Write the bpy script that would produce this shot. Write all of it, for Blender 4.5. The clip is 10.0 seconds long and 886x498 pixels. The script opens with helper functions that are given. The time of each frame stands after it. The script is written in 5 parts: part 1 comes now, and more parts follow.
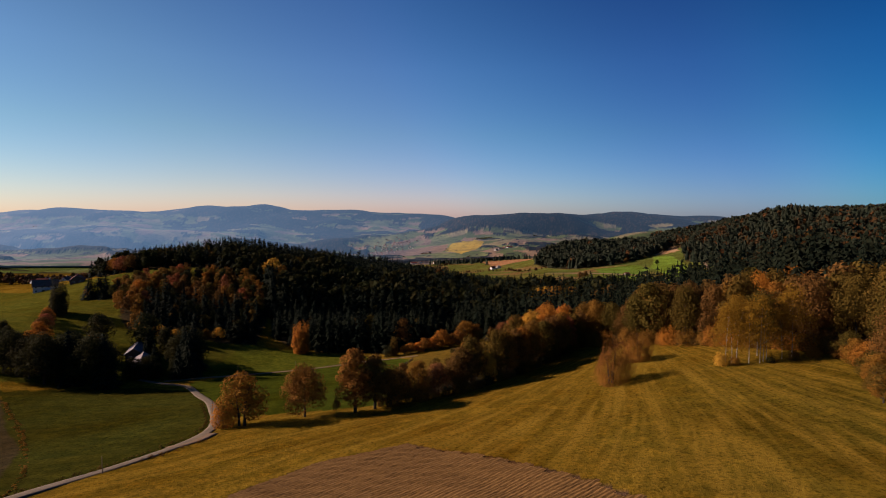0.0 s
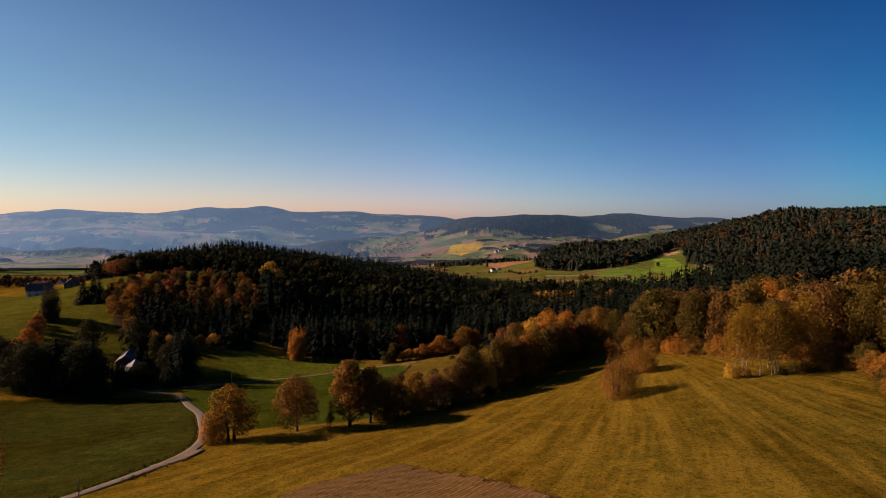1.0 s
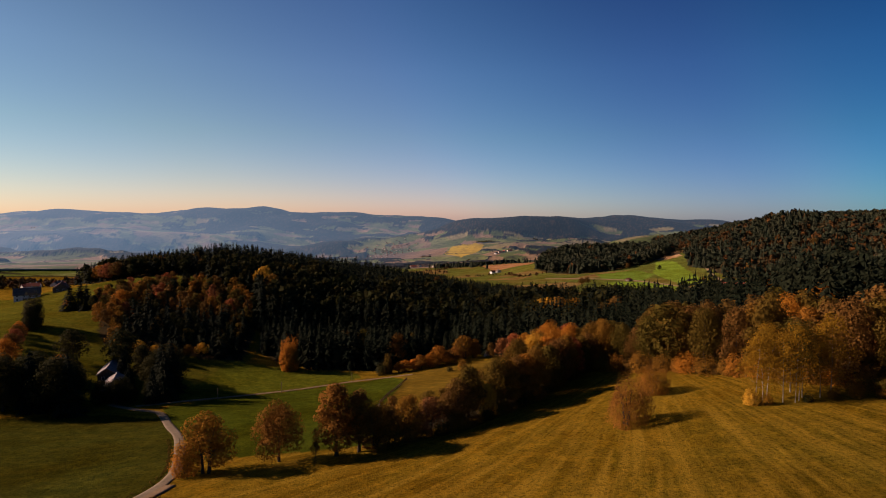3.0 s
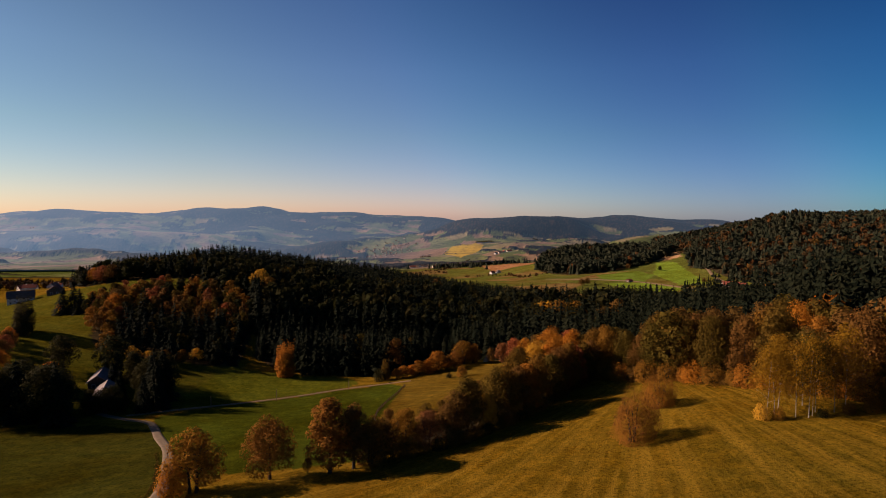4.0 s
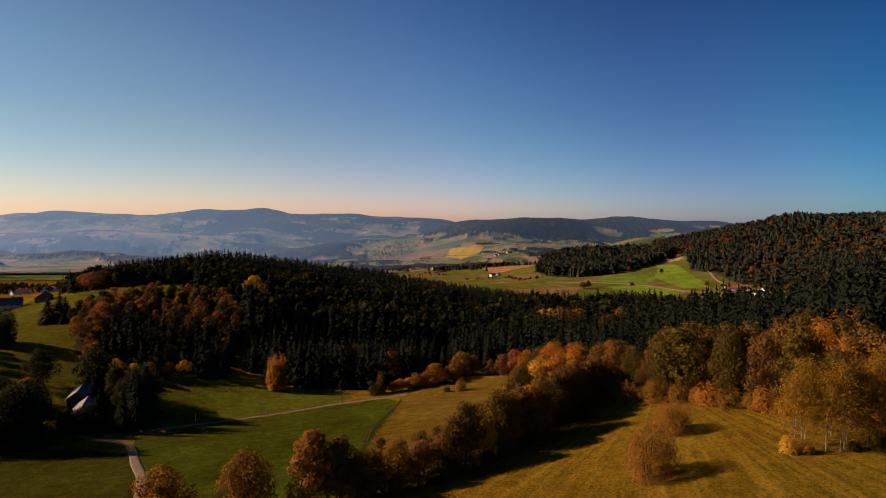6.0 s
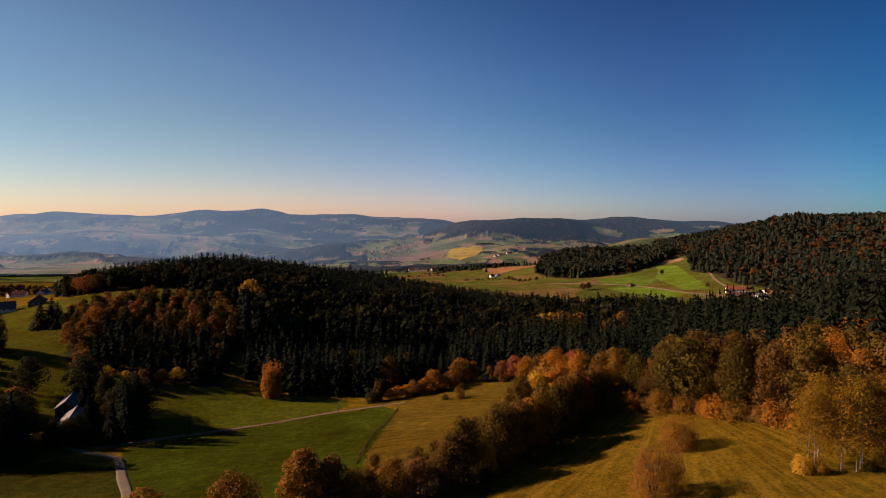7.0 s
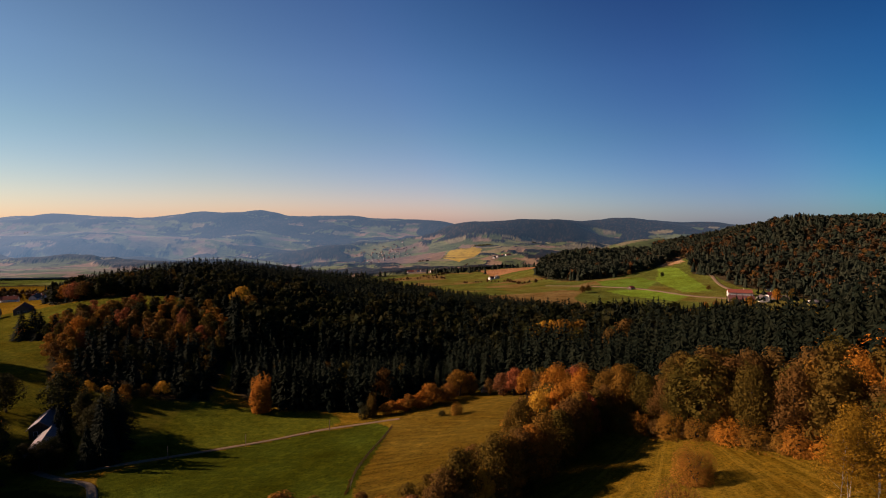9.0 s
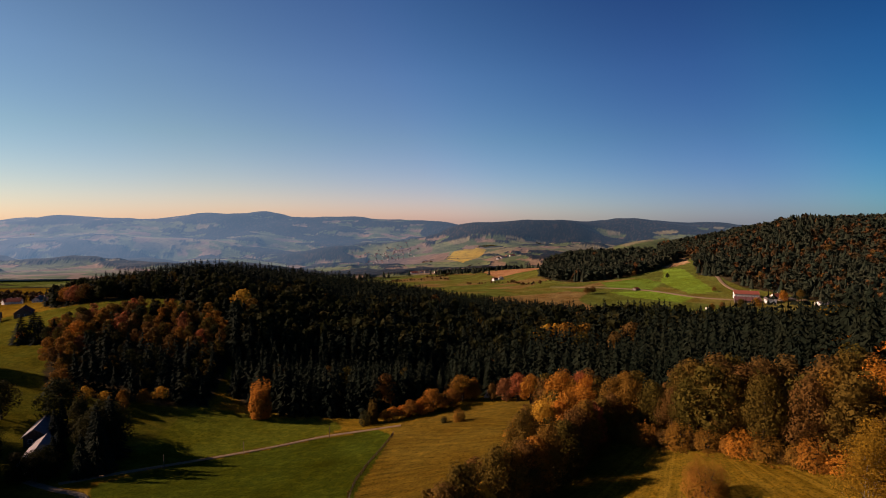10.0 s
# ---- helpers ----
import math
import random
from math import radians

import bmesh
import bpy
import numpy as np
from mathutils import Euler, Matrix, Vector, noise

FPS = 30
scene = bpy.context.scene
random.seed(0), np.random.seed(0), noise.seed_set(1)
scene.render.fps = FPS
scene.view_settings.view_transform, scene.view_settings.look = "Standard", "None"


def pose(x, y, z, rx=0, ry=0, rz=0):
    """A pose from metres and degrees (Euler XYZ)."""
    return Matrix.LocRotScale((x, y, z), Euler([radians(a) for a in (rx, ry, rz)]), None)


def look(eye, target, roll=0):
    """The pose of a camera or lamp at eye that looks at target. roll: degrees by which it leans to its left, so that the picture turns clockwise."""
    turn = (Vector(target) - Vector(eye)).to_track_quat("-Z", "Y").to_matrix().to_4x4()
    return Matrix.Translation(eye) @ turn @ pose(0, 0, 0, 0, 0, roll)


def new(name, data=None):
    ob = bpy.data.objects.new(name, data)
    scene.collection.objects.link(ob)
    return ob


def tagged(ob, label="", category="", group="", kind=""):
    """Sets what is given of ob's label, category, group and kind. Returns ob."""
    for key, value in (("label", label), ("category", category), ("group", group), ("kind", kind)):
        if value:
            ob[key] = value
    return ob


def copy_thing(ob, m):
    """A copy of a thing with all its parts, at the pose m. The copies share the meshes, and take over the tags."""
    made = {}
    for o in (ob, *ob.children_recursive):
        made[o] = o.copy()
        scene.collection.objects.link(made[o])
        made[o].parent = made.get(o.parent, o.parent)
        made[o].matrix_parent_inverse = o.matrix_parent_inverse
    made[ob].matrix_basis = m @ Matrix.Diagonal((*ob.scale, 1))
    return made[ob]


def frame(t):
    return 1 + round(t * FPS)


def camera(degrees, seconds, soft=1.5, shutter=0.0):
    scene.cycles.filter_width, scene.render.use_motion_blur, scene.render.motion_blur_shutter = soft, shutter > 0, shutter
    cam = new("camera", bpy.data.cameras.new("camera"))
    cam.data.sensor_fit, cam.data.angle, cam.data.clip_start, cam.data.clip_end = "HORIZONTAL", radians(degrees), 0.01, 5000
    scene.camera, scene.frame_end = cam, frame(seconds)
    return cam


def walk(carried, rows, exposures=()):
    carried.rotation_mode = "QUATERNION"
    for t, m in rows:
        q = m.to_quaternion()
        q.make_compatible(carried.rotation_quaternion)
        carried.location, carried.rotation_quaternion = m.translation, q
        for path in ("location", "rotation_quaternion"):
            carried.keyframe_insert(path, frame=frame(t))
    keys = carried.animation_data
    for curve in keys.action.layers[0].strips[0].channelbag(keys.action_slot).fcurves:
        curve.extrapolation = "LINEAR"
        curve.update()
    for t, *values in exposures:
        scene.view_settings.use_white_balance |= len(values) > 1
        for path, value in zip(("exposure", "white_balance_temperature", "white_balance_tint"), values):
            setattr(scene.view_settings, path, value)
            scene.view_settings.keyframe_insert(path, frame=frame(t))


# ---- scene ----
cam = camera(80.0, 10.0, soft=1.0)
PATH = [  # seconds, eye x y z, pitch, roll, yaw
    (0, -2.7, 9.15, 74.42, -3.50, 0.2, -0.03),
    (0.5, -2.51, 11.62, 74.83, -3.44, 0.2, -0.06),
    (1, -2.31, 14.09, 75.36, -3.33, 0.2, -0.03),
    (1.5, -2.09, 16.5, 75.92, -3.35, 0.3, -0.06),
    (2, -1.82, 18.97, 76.47, -3.27, 0.3, -0.03),
    (2.5, -1.57, 21.33, 77.0, -3.24, 0.4, -0.00),
    (4, -1.07, 28.27, 79.1, -3.27, 0.4, -0.06),
    (4.5, -0.88, 30.57, 79.63, -3.21, 0.4, -0.09),
    (5, -0.62, 32.95, 80.16, -3.15, 0.4, -0.09),
    (5.5, -0.42, 35.31, 80.71, -3.14, 0.4, -0.06),
    (7, 0.41, 42.15, 82.90, -3.11, 0.3, -0.09),
    (7.5, 0.73, 44.41, 83.43, -3.05, 0.3, -0.11),
    (8, 0.97, 46.75, 84.00, -3.00, 0.2, -0.17),
    (8.5, 1.23, 49.09, 84.66, -3.00, 0.2, -0.17),
    (9, 1.48, 51.41, 85.34, -3.00, 0.2, -0.20),
    (9.5, 1.79, 53.43, 85.83, -2.91, 0.1, -0.23),
    (10, 2.2, 55.24, 86.12, -2.93, 0.1, 0.23),
]
walk(cam, [(t, pose(x, y, z, 90 + pitch, 0, yaw) @ pose(0, 0, 0, 0, 0, roll)) for t, x, y, z, pitch, roll, yaw in PATH],
     exposures=[(0, 1.24, 6050, 36), (1, 1.24, 6450, 38), (2, 1.24, 6800, 40), (5, 1.24, 6950, 40), (8, 1.24, 6850, 40), (10, 1.24, 6750, 39)])

# ==== world, sun ====
SUN_UP, SUN_TURN = 25.0, -82.0      # degrees above the horizon; -90 is due left of the first view
world = bpy.data.worlds.new("autumn_sky")
scene.world = world
world.use_nodes = True
wn = world.node_tree
wn.nodes.clear()
sky = wn.nodes.new("ShaderNodeTexSky")
sky.sky_type, sky.sun_disc = "NISHITA", False
sky.sun_elevation, sky.sun_rotation = radians(SUN_UP), radians(SUN_TURN)
sky.altitude, sky.air_density, sky.dust_density, sky.ozone_density = 600, 1.0, 0.6, 5.0
sky_back = wn.nodes.new("ShaderNodeBackground")
sky_back.inputs["Strength"].default_value = 0.0672
deep = wn.nodes.new("ShaderNodeGamma")
deep.inputs["Gamma"].default_value = 1.25
rich = wn.nodes.new("ShaderNodeHueSaturation")
rich.inputs["Saturation"].default_value = 1.1
# the sky is warm and pale on the sun's side and deepens to teal away from it
way = wn.nodes.new("ShaderNodeTexCoord")
lean = wn.nodes.new("ShaderNodeVectorMath")
lean.operation = "DOT_PRODUCT"
lean.inputs[1].default_value = (0.5, 0.0, 0.25)
half = wn.nodes.new("ShaderNodeMath")
half.inputs[1].default_value = 0.5
depth = wn.nodes.new("ShaderNodeValToRGB")
depth.color_ramp.interpolation = "B_SPLINE"
for i, (u, tone) in enumerate(((0.17, (0.92, 0.92, 0.6)), (0.26, (1.16, 1.02, 0.7)), (0.34, (1.34, 1.1, 0.69)), (0.5, (1.48, 1.2, 0.95)), (0.572, (1.16, 1.2, 0.95)), (0.66, (0.82, 1.0, 0.88)), (0.75, (0.53, 0.7, 0.76)), (0.8, (0.43, 0.72, 0.73)), (0.84, (0.22, 0.67, 0.68)), (0.9, (0.04, 0.5, 0.59)))):
    el = depth.color_ramp.elements[i] if i < 2 else depth.color_ramp.elements.new(u)
    el.position, el.color = u, (*[c / 1.6 for c in tone], 1)
tinted = wn.nodes.new("ShaderNodeMix")
tinted.data_type, tinted.blend_type = "RGBA", "MULTIPLY"
tinted.inputs[0].default_value = 1.0
wn.links.new(way.outputs["Generated"], lean.inputs[0])
wn.links.new(lean.outputs["Value"], half.inputs[0])
wn.links.new(half.outputs[0], depth.inputs[0])
wn.links.new(depth.outputs[0], tinted.inputs[7])
wn.links.new(sky.outputs[0], deep.inputs["Color"])
wn.links.new(deep.outputs[0], rich.inputs["Color"])
wn.links.new(rich.outputs[0], tinted.inputs[6])
low = wn.nodes.new("ShaderNodeSeparateXYZ")
haze = wn.nodes.new("ShaderNodeValToRGB")
for i, (u, tone) in enumerate(((0.0, (0.72, 0.645, 0.8)), (0.055, (0.71, 0.66, 0.74)), (0.15, (0.7, 0.7, 0.66)), (0.26, (0.7, 0.7, 0.68)), (0.4, (0.54, 0.58, 0.6)))):
    el = haze.color_ramp.elements[i] if i < 2 else haze.color_ramp.elements.new(u)
    el.position, el.color = u, (*tone, 1)
hazed = wn.nodes.new("ShaderNodeMix")
hazed.data_type, hazed.blend_type = "RGBA", "MULTIPLY"
hazed.inputs[0].default_value = 1.0
wn.links.new(way.outputs["Generated"], low.inputs[0])
wn.links.new(low.outputs["Z"], haze.inputs[0])
wn.links.new(tinted.outputs[2], hazed.inputs[6])
wn.links.new(haze.outputs[0], hazed.inputs[7])
wn.links.new(hazed.outputs[2], sky_back.inputs["Color"])
wn.links.new(sky_back.outputs[0], wn.nodes.new("ShaderNodeOutputWorld").inputs["Surface"])

sun_data = bpy.data.lights.new("sun", "SUN")
sun_data.energy, sun_data.angle, sun_data.color = 4.3, radians(0.5), (1.0, 0.84, 0.6)
sun = new("sun", sun_data)
SUN_WAY = Vector((math.sin(radians(SUN_TURN)) * math.cos(radians(SUN_UP)), math.cos(radians(SUN_TURN)) * math.cos(radians(SUN_UP)), math.sin(radians(SUN_UP))))
sun.matrix_world = look(SUN_WAY * 300 + Vector((0, 150, 0)), (0, 150, 0))

# ==== the lie of the land ====
# rounded rises and hollows: x, y, reach, height
NEAR_LAND = [
    (-71, 96, 55, -0.7), (0, 90, 55, 2.2), (69, 98, 55, 1.4), (34, 135, 55, -4.0), (-40, 130, 55, -4.2), (-95, 180, 55, 3.8), (-78, 250, 55, -11.3),
    (-24, 225, 55, -2.2), (12, 275, 55, 0.3), (58, 176, 55, 3.6), (-137, 170, 55, -11.3), (-180, 225, 55, 3.0), (-170, 300, 55, -0.2),
    (-240, 320, 55, -7.7), (130, 180, 55, 4.8), (51, 124, 10, 1.3), (-204, 424, 110, 42.5), (-120, 330, 110, -10.4), (-60, 450, 110, -1.0), (40, 350, 110, -12.6),
    (120, 270, 110, -3.8), (240, 230, 110, 7.0), (330, 400, 110, -18.5), (-312, 412, 110, -30.9), (150, 480, 110, 1.7),
]
WIDE_LAND = [
    (0, 0, 260, -39.7), (-200, 0, 260, 13.7), (200, 0, 260, 34.3), (300, 690, 260, -18.9), (80, 850, 260, 4.0), (-350, 850, 260, -42.0),
    (-600, 500, 260, -31.5), (-30, 600, 260, -23.3), (600, 700, 260, -16.7), (-300, 650, 260, 61.1), (850, 1330, 480, 118.9), (1200, 1000, 480, -3.8),
    (500, 1300, 480, -73.1), (0, 1500, 480, -28.2), (-900, 1300, 480, 10.9), (900, 300, 480, -40.3), (0, 2800, 1500, -105.9),
    (-2200, 2200, 1500, -62.7), (2200, 2200, 1500, 19.9), (-2500, -500, 1500, -2.6), (2500, -500, 1500, 50.6), (0, -2000, 1500, 48.8),
    (500, 500, 1500, 54.6), (850, 1100, 220, 13), (720, 1170, 85, 13), (350, 1450, 85, 32), (540, 1400, 110, -12), (772, 1212, 42, 16), (795, 1445, 120, 9), (930, 1190, 60, -5),
]
# far ranges: x, y, reach across, reach along, height
FAR_LAND = [
    (-2900, 3500, 900, 420, 125), (-2050, 4050, 800, 420, 107), (-1560, 4330, 320, 380, 106), (-1250, 4350, 260, 380, -7),
    (-620, 4520, 560, 330, 163), (60, 4560, 400, 300, 23), (190, 3300, 300, 240, 186), (520, 3420, 220, 240, 24), (770, 3560, 200, 230, 118),
    (1290, 3850, 300, 300, 138), (1850, 3950, 300, 300, 47), (2500, 3700, 700, 400, 57), (-1500, 3100, 500, 160, 40), (-900, 3900, 380, 120, 37),
    (-2200, 2700, 500, 150, 33),
]


GRID = np.random.default_rng(77).random((128, 128))


def swell(x, y, wide, deep, shift=0.0):
    """Smooth uneven values from 0 to 1 that change over wide metres across and deep metres along."""
    u, v = np.asarray(x, float) / wide + 31.7 + shift, np.asarray(y, float) / deep + 17.3 + 2 * shift
    iu, iv = np.floor(u).astype(int), np.floor(v).astype(int)
    fu, fv = u - iu, v - iv
    fu, fv = fu * fu * (3 - 2 * fu), fv * fv * (3 - 2 * fv)
    g = lambda a, b: GRID[(iu + a) % 128, (iv + b) % 128]
    return (g(0, 0) * (1 - fu) + g(1, 0) * fu) * (1 - fv) + (g(0, 1) * (1 - fu) + g(1, 1) * fu) * fv


def rolling(x, y):
    r = np.hypot(x, y)
    w = np.clip((r - 1100) / 1200, 0, 1)
    a = np.sin(x / 190 + 1.3 * np.sin(y / 310)) * np.cos(y / 230 + 0.7 * np.sin(x / 270))
    b = np.sin(x / 83 + y / 131 + 2.0) * np.cos(y / 97 - x / 160)
    # long low ridges that lie across the far valley
    calm = 1 - 0.85 * np.exp(-((x - 130) / 380) ** 2 - ((y - 1950) / 850) ** 2)
    fold = np.clip((r - 1500) / 700, 0, 1) * (0.25 + 0.75 * np.clip((3900 - r) / 700, 0, 1)) * calm
    c = (swell(x + 0.2 * y, y - 0.25 * x, 560, 300) - 0.5) * 100 + (swell(x, y + 0.15 * x, 260, 170, 5.0) - 0.5) * 34
    crest = np.clip((r - 3600) / 500, 0, 1) * ((swell(x, y, 210, 400, 14.0) - 0.5) * 22 + (swell(x, y, 70, 200, 15.0) - 0.5) * 7)
    return w * (13 * a + 5 * b) * (0.4 + 0.6 * calm) + fold * c + crest


def height(x, y):
    x, y = np.asarray(x, float), np.asarray(y, float)
    z = rolling(x, y) * np.where(y > -500, 1, 0.5)
    for cx, cy, r, h in NEAR_LAND + WIDE_LAND:
        z = z + h * np.exp(-((x - cx) ** 2 + (y - cy) ** 2) / (2 * r * r))
    for cx, cy, rx, ry, h in FAR_LAND:
        z = z + h * np.exp(-((x - cx) / rx) ** 2 / 2 - ((y - cy) / ry) ** 2 / 2)
    return z


def ground_at(x, y):
    return float(height(x, y))


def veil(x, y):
    """How much haze is painted on a place, 0 to 1; more with distance and towards the sun."""
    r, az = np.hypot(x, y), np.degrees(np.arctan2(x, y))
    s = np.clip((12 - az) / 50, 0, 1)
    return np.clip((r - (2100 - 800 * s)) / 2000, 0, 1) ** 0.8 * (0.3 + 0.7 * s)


def inside(poly, x, y):
    x, y = np.asarray(x, float), np.asarray(y, float)
    hit = np.zeros(x.shape, bool)
    for (x0, y0), (x1, y1) in zip(poly, poly[1:] + poly[:1]):
        if y0 != y1:
            hit ^= ((y0 > y) != (y1 > y)) & (x < (x1 - x0) * (y - y0) / (y1 - y0) + x0)
    return hit


# ==== land use: outlines seen from above ====
CROP = [(-36, 72), (-32, 80), (-23, 92.5), (-8.7, 99.2), (7.3, 86.7), (17.4, 75.2), (34, 50), (10, 25), (-30, 40)]
STUBBLE = [(-140, 160), (-132, 161), (-105, 130), (-84.5, 109), (-73, 90), (-80, 60), (-150, 60)]
LEFT_FIELD = [(-140, 168), (-104, 182), (-84, 176), (-65, 150), (-54.6, 128), (-53, 112), (-57, 98), (-66, 82), (-73, 90), (-84.5, 109), (-105, 130), (-132, 161)]
GREEN_LOW = [(-92, 192), (-55, 132), (-16, 136), (-19, 177), (-16, 234), (-22, 243), (-41, 239), (-59, 226), (-79, 211)]
GREEN_HIGH = [(-79, 212), (-59, 228), (-41, 241), (-36, 250), (-42, 260), (-72, 264), (-92, 264), (-108, 258), (-140, 247), (-125, 225), (-95, 205)]
PASTURE = [(-19, 177), (-16, 140), (5, 150), (28, 165), (45, 215), (36, 268), (12, 262), (-18, 246), (-16, 234)]
MAIN_WOOD = [(-250, 392), (-205, 384), (-165, 380), (-140, 360), (-118, 345), (-104, 318), (-92, 281), (-80, 270), (-70, 267), (-42, 263), (-24, 262), (-8, 272), (14, 288), (34, 272), (46, 250), (62, 200), (80, 168), (100, 150),
             (150, 130), (260, 120), (340, 250), (330, 380), (262, 520), (205, 600), (120, 665), (60, 690), (-60, 700), (-220, 650), (-310, 560), (-300, 450)]
MIXED_LEFT = [(-187, 302), (-174, 286), (-161, 266), (-149, 252), (-128, 256), (-112, 259), (-94, 265), (-104, 318), (-118, 345), (-140, 358), (-168, 352), (-195, 340), (-200, 322)]
STRIP = [(-16, 138), (6, 151), (17, 161), (27, 171), (35, 182), (43, 192), (51, 196), (60, 202), (62, 215), (46, 250), (36, 246), (34, 215), (20, 178), (0, 158), (-14, 146)]
OAK_EDGE = [(59, 178), (65, 168), (72, 158), (80, 146), (90, 138), (100, 112), (80, 110), (76, 95), (85, 80), (150, 70), (140, 112), (112, 148), (96, 170), (84, 190), (74, 206), (64, 200)]
VALLEY_WOOD = [(232, 1345), (236, 1262), (243, 1175), (262, 1112), (311, 1084), (359, 1092), (415, 1122), (470, 1160), (520, 1215), (556, 1330), (560, 1480), (440, 1640), (308, 1610), (262, 1430)]
HILL_WOOD = [(470, 700), (475, 775), (458, 856), (470, 950), (455, 1000), (530, 1180), (560, 1300), (620, 1600), (800, 1900), (1300, 1900), (1700, 1500), (1700, 700), (1200, 400), (700, 420), (520, 560)]
FIELD_A = [(437, 1107), (466, 1092), (413, 846), (373, 852), (381, 975)]
FIELD_C = [(274, 924), (335, 904), (366, 821), (330, 786), (290, 850)]
FIELD_B = [(300, 1060), (375, 1050), (381, 975), (340, 915), (289, 975)]
TAN_PATCH = [(442, 1175), (500, 1300), (545, 1260), (500, 1130), (455, 1120)]
BROWN_FIELD = [(131, 1887), (250, 1960), (340, 1950), (345, 1850), (337, 1770), (240, 1640), (148, 1533)]
YELLOW_FIELD = [(3, 2466), (56, 2760), (150, 2860), (205, 2640), (150, 2450), (78, 2298)]
TAN_BIG = [(-408, 2600), (-360, 2820), (-60, 2900), (30, 2760), (0, 2440), (-228, 2400)]
VALLEY_WALK = [(203, 1062), (289, 972), (335, 906), (367, 822), (400, 777)]


# patchwork of fields and woods on the far land
patch_rng = np.random.default_rng(5)
PATCH_XY = np.c_[patch_rng.uniform(-4400, 3600, 5200), patch_rng.uniform(900, 4900, 5200)]
PATCH_TONE = patch_rng.random(5200)


def patches(x, y):
    """For every place the tone (0 to 1) of the far parcel that it lies in."""
    xs, ys = np.ravel(x) + 25 * np.sin(np.ravel(y) / 60), np.ravel(y) * 1.0 + 25 * np.sin(np.ravel(x) / 70)
    tone = np.empty(xs.shape)
    for i in range(0, len(xs), 4000):
        d = (xs[i:i + 4000, None] - PATCH_XY[:, 0]) ** 2 + ((ys[i:i + 4000, None] - PATCH_XY[:, 1]) * 1.4) ** 2
        tone[i:i + 4000] = PATCH_TONE[d.argmin(1)]
    return tone.reshape(np.shape(x))


# copses of the far valley: x, y, reach across, reach along
FAR_COPSES = [(-1300, 3790, 270, 90), (-1090, 3700, 130, 60), (-880, 2990, 130, 45), (-1250, 3360, 100, 60), (-350, 3560, 90, 40), (-185, 3260, 55, 30), (-827, 3500, 60, 40),
              (-224, 2288, 46, 14), (22, 2069, 60, 16), (-640, 2560, 120, 30), (-420, 2480, 70, 22), (-700, 3000, 60, 22), (120, 1690, 50, 14)]


def far_wooded(x, y):
    """Where the far land carries woods: long belts, copses and the crests of the nearer hills."""
    r = np.hypot(x, y)
    belt = 0.55 * swell(x + 0.15 * y, y, 330, 150, 1.0) + 0.3 * swell(x, y - 0.2 * x, 120, 80, 2.0) + 0.15 * swell(x, y, 45, 45, 3.0)
    out = (belt > 0.53 - 0.04 * np.clip((-100 - x) / 600, 0, 1)) & (r > np.where(x < -300, 1800, 1350)) & ~inside(TAN_BIG, x, y) & ~inside(YELLOW_FIELD, x, y) & ~inside(BROWN_FIELD, x, y)
    hills = (height(x, y) > 12 + 25 * np.sin(x / 140) * np.cos(y / 120)) & (swell(x, y, 240, 130, 4.0) < 0.7)
    out |= hills & (r > 2700) & (x > -200)
    out |= (height(x, y) > 30 + 90 * swell(x, y, 300, 200, 6.0)) & (r > 3300) & (swell(x, y, 170, 110, 11.0) < 0.72)
    slope = height(x, y) > -42 + 22 * np.sin(x / 90 + 1.0) * np.cos(y / 140)
    out |= slope & (x > -230 + 300 * swell(x, y, 200, 110, 12.0)) & (x < 1700) & (y > 2880 + 240 * swell(x, y, 420, 400, 13.0)) & (swell(x, y, 260, 120, 7.0) < 0.74)
    keep_open = inside([(-30, 900), (-200, 1500), (-420, 2900), (60, 2900), (320, 2500), (420, 2000), (420, 900)], x, y)
    near_copse = keep_open & (belt > 0.6) & (r > 1700) & ~inside(TAN_BIG, x, y) & ~inside(YELLOW_FIELD, x, y) & ~inside(BROWN_FIELD, x, y)
    for cx, cy, rx, ry in FAR_COPSES:
        near_copse |= ((x - cx) / rx) ** 2 + ((y - cy) / ry) ** 2 < 1 + 0.3 * np.sin(x / 23) * np.cos(y / 31)
    clear = np.zeros(np.shape(x), bool)
    for cx, cy, rx, ry in ((1180, 2900, 190, 110), (830, 3080, 120, 60), (1010, 3420, 130, 60), (520, 3060, 60, 40), (1420, 3300, 160, 80), (700, 2700, 120, 60), (-440, 2950, 130, 60), (-330, 3250, 110, 70)):
        clear |= ((x - cx) / rx) ** 2 + ((y - cy) / ry) ** 2 < 1 + 0.4 * np.sin(x / 37) * np.cos(y / 43)
    return (out & ~keep_open & ~clear) | near_copse


# ==== materials ====
def shader(name):
    m = bpy.data.materials.new(name)
    m.use_nodes = True
    nt = m.node_tree
    return m, nt, nt.nodes["Principled BSDF"]


def node(nt, kind, **inputs):
    n = nt.nodes.new(kind)
    for key, value in inputs.items():
        n.inputs[key].default_value = value
    return n


def mixed(nt, a, b, fac, mode="MIX"):
    n = nt.nodes.new("ShaderNodeMix")
    n.data_type, n.blend_type = "RGBA", mode
    for sock, v in ((n.inputs[0], fac), (n.inputs[6], a), (n.inputs[7], b)):
        if isinstance(v, bpy.types.NodeSocket):
            nt.links.new(v, sock)
        else:
            sock.default_value = v if not isinstance(v, tuple) else (*v, 1)
    return n.outputs[2]


def ramp(nt, src, lo, hi):
    n = nt.nodes.new("ShaderNodeMapRange")
    nt.links.new(src, n.inputs[0])
    n.inputs[1].default_value, n.inputs[2].default_value = lo, hi
    return n.outputs[0]


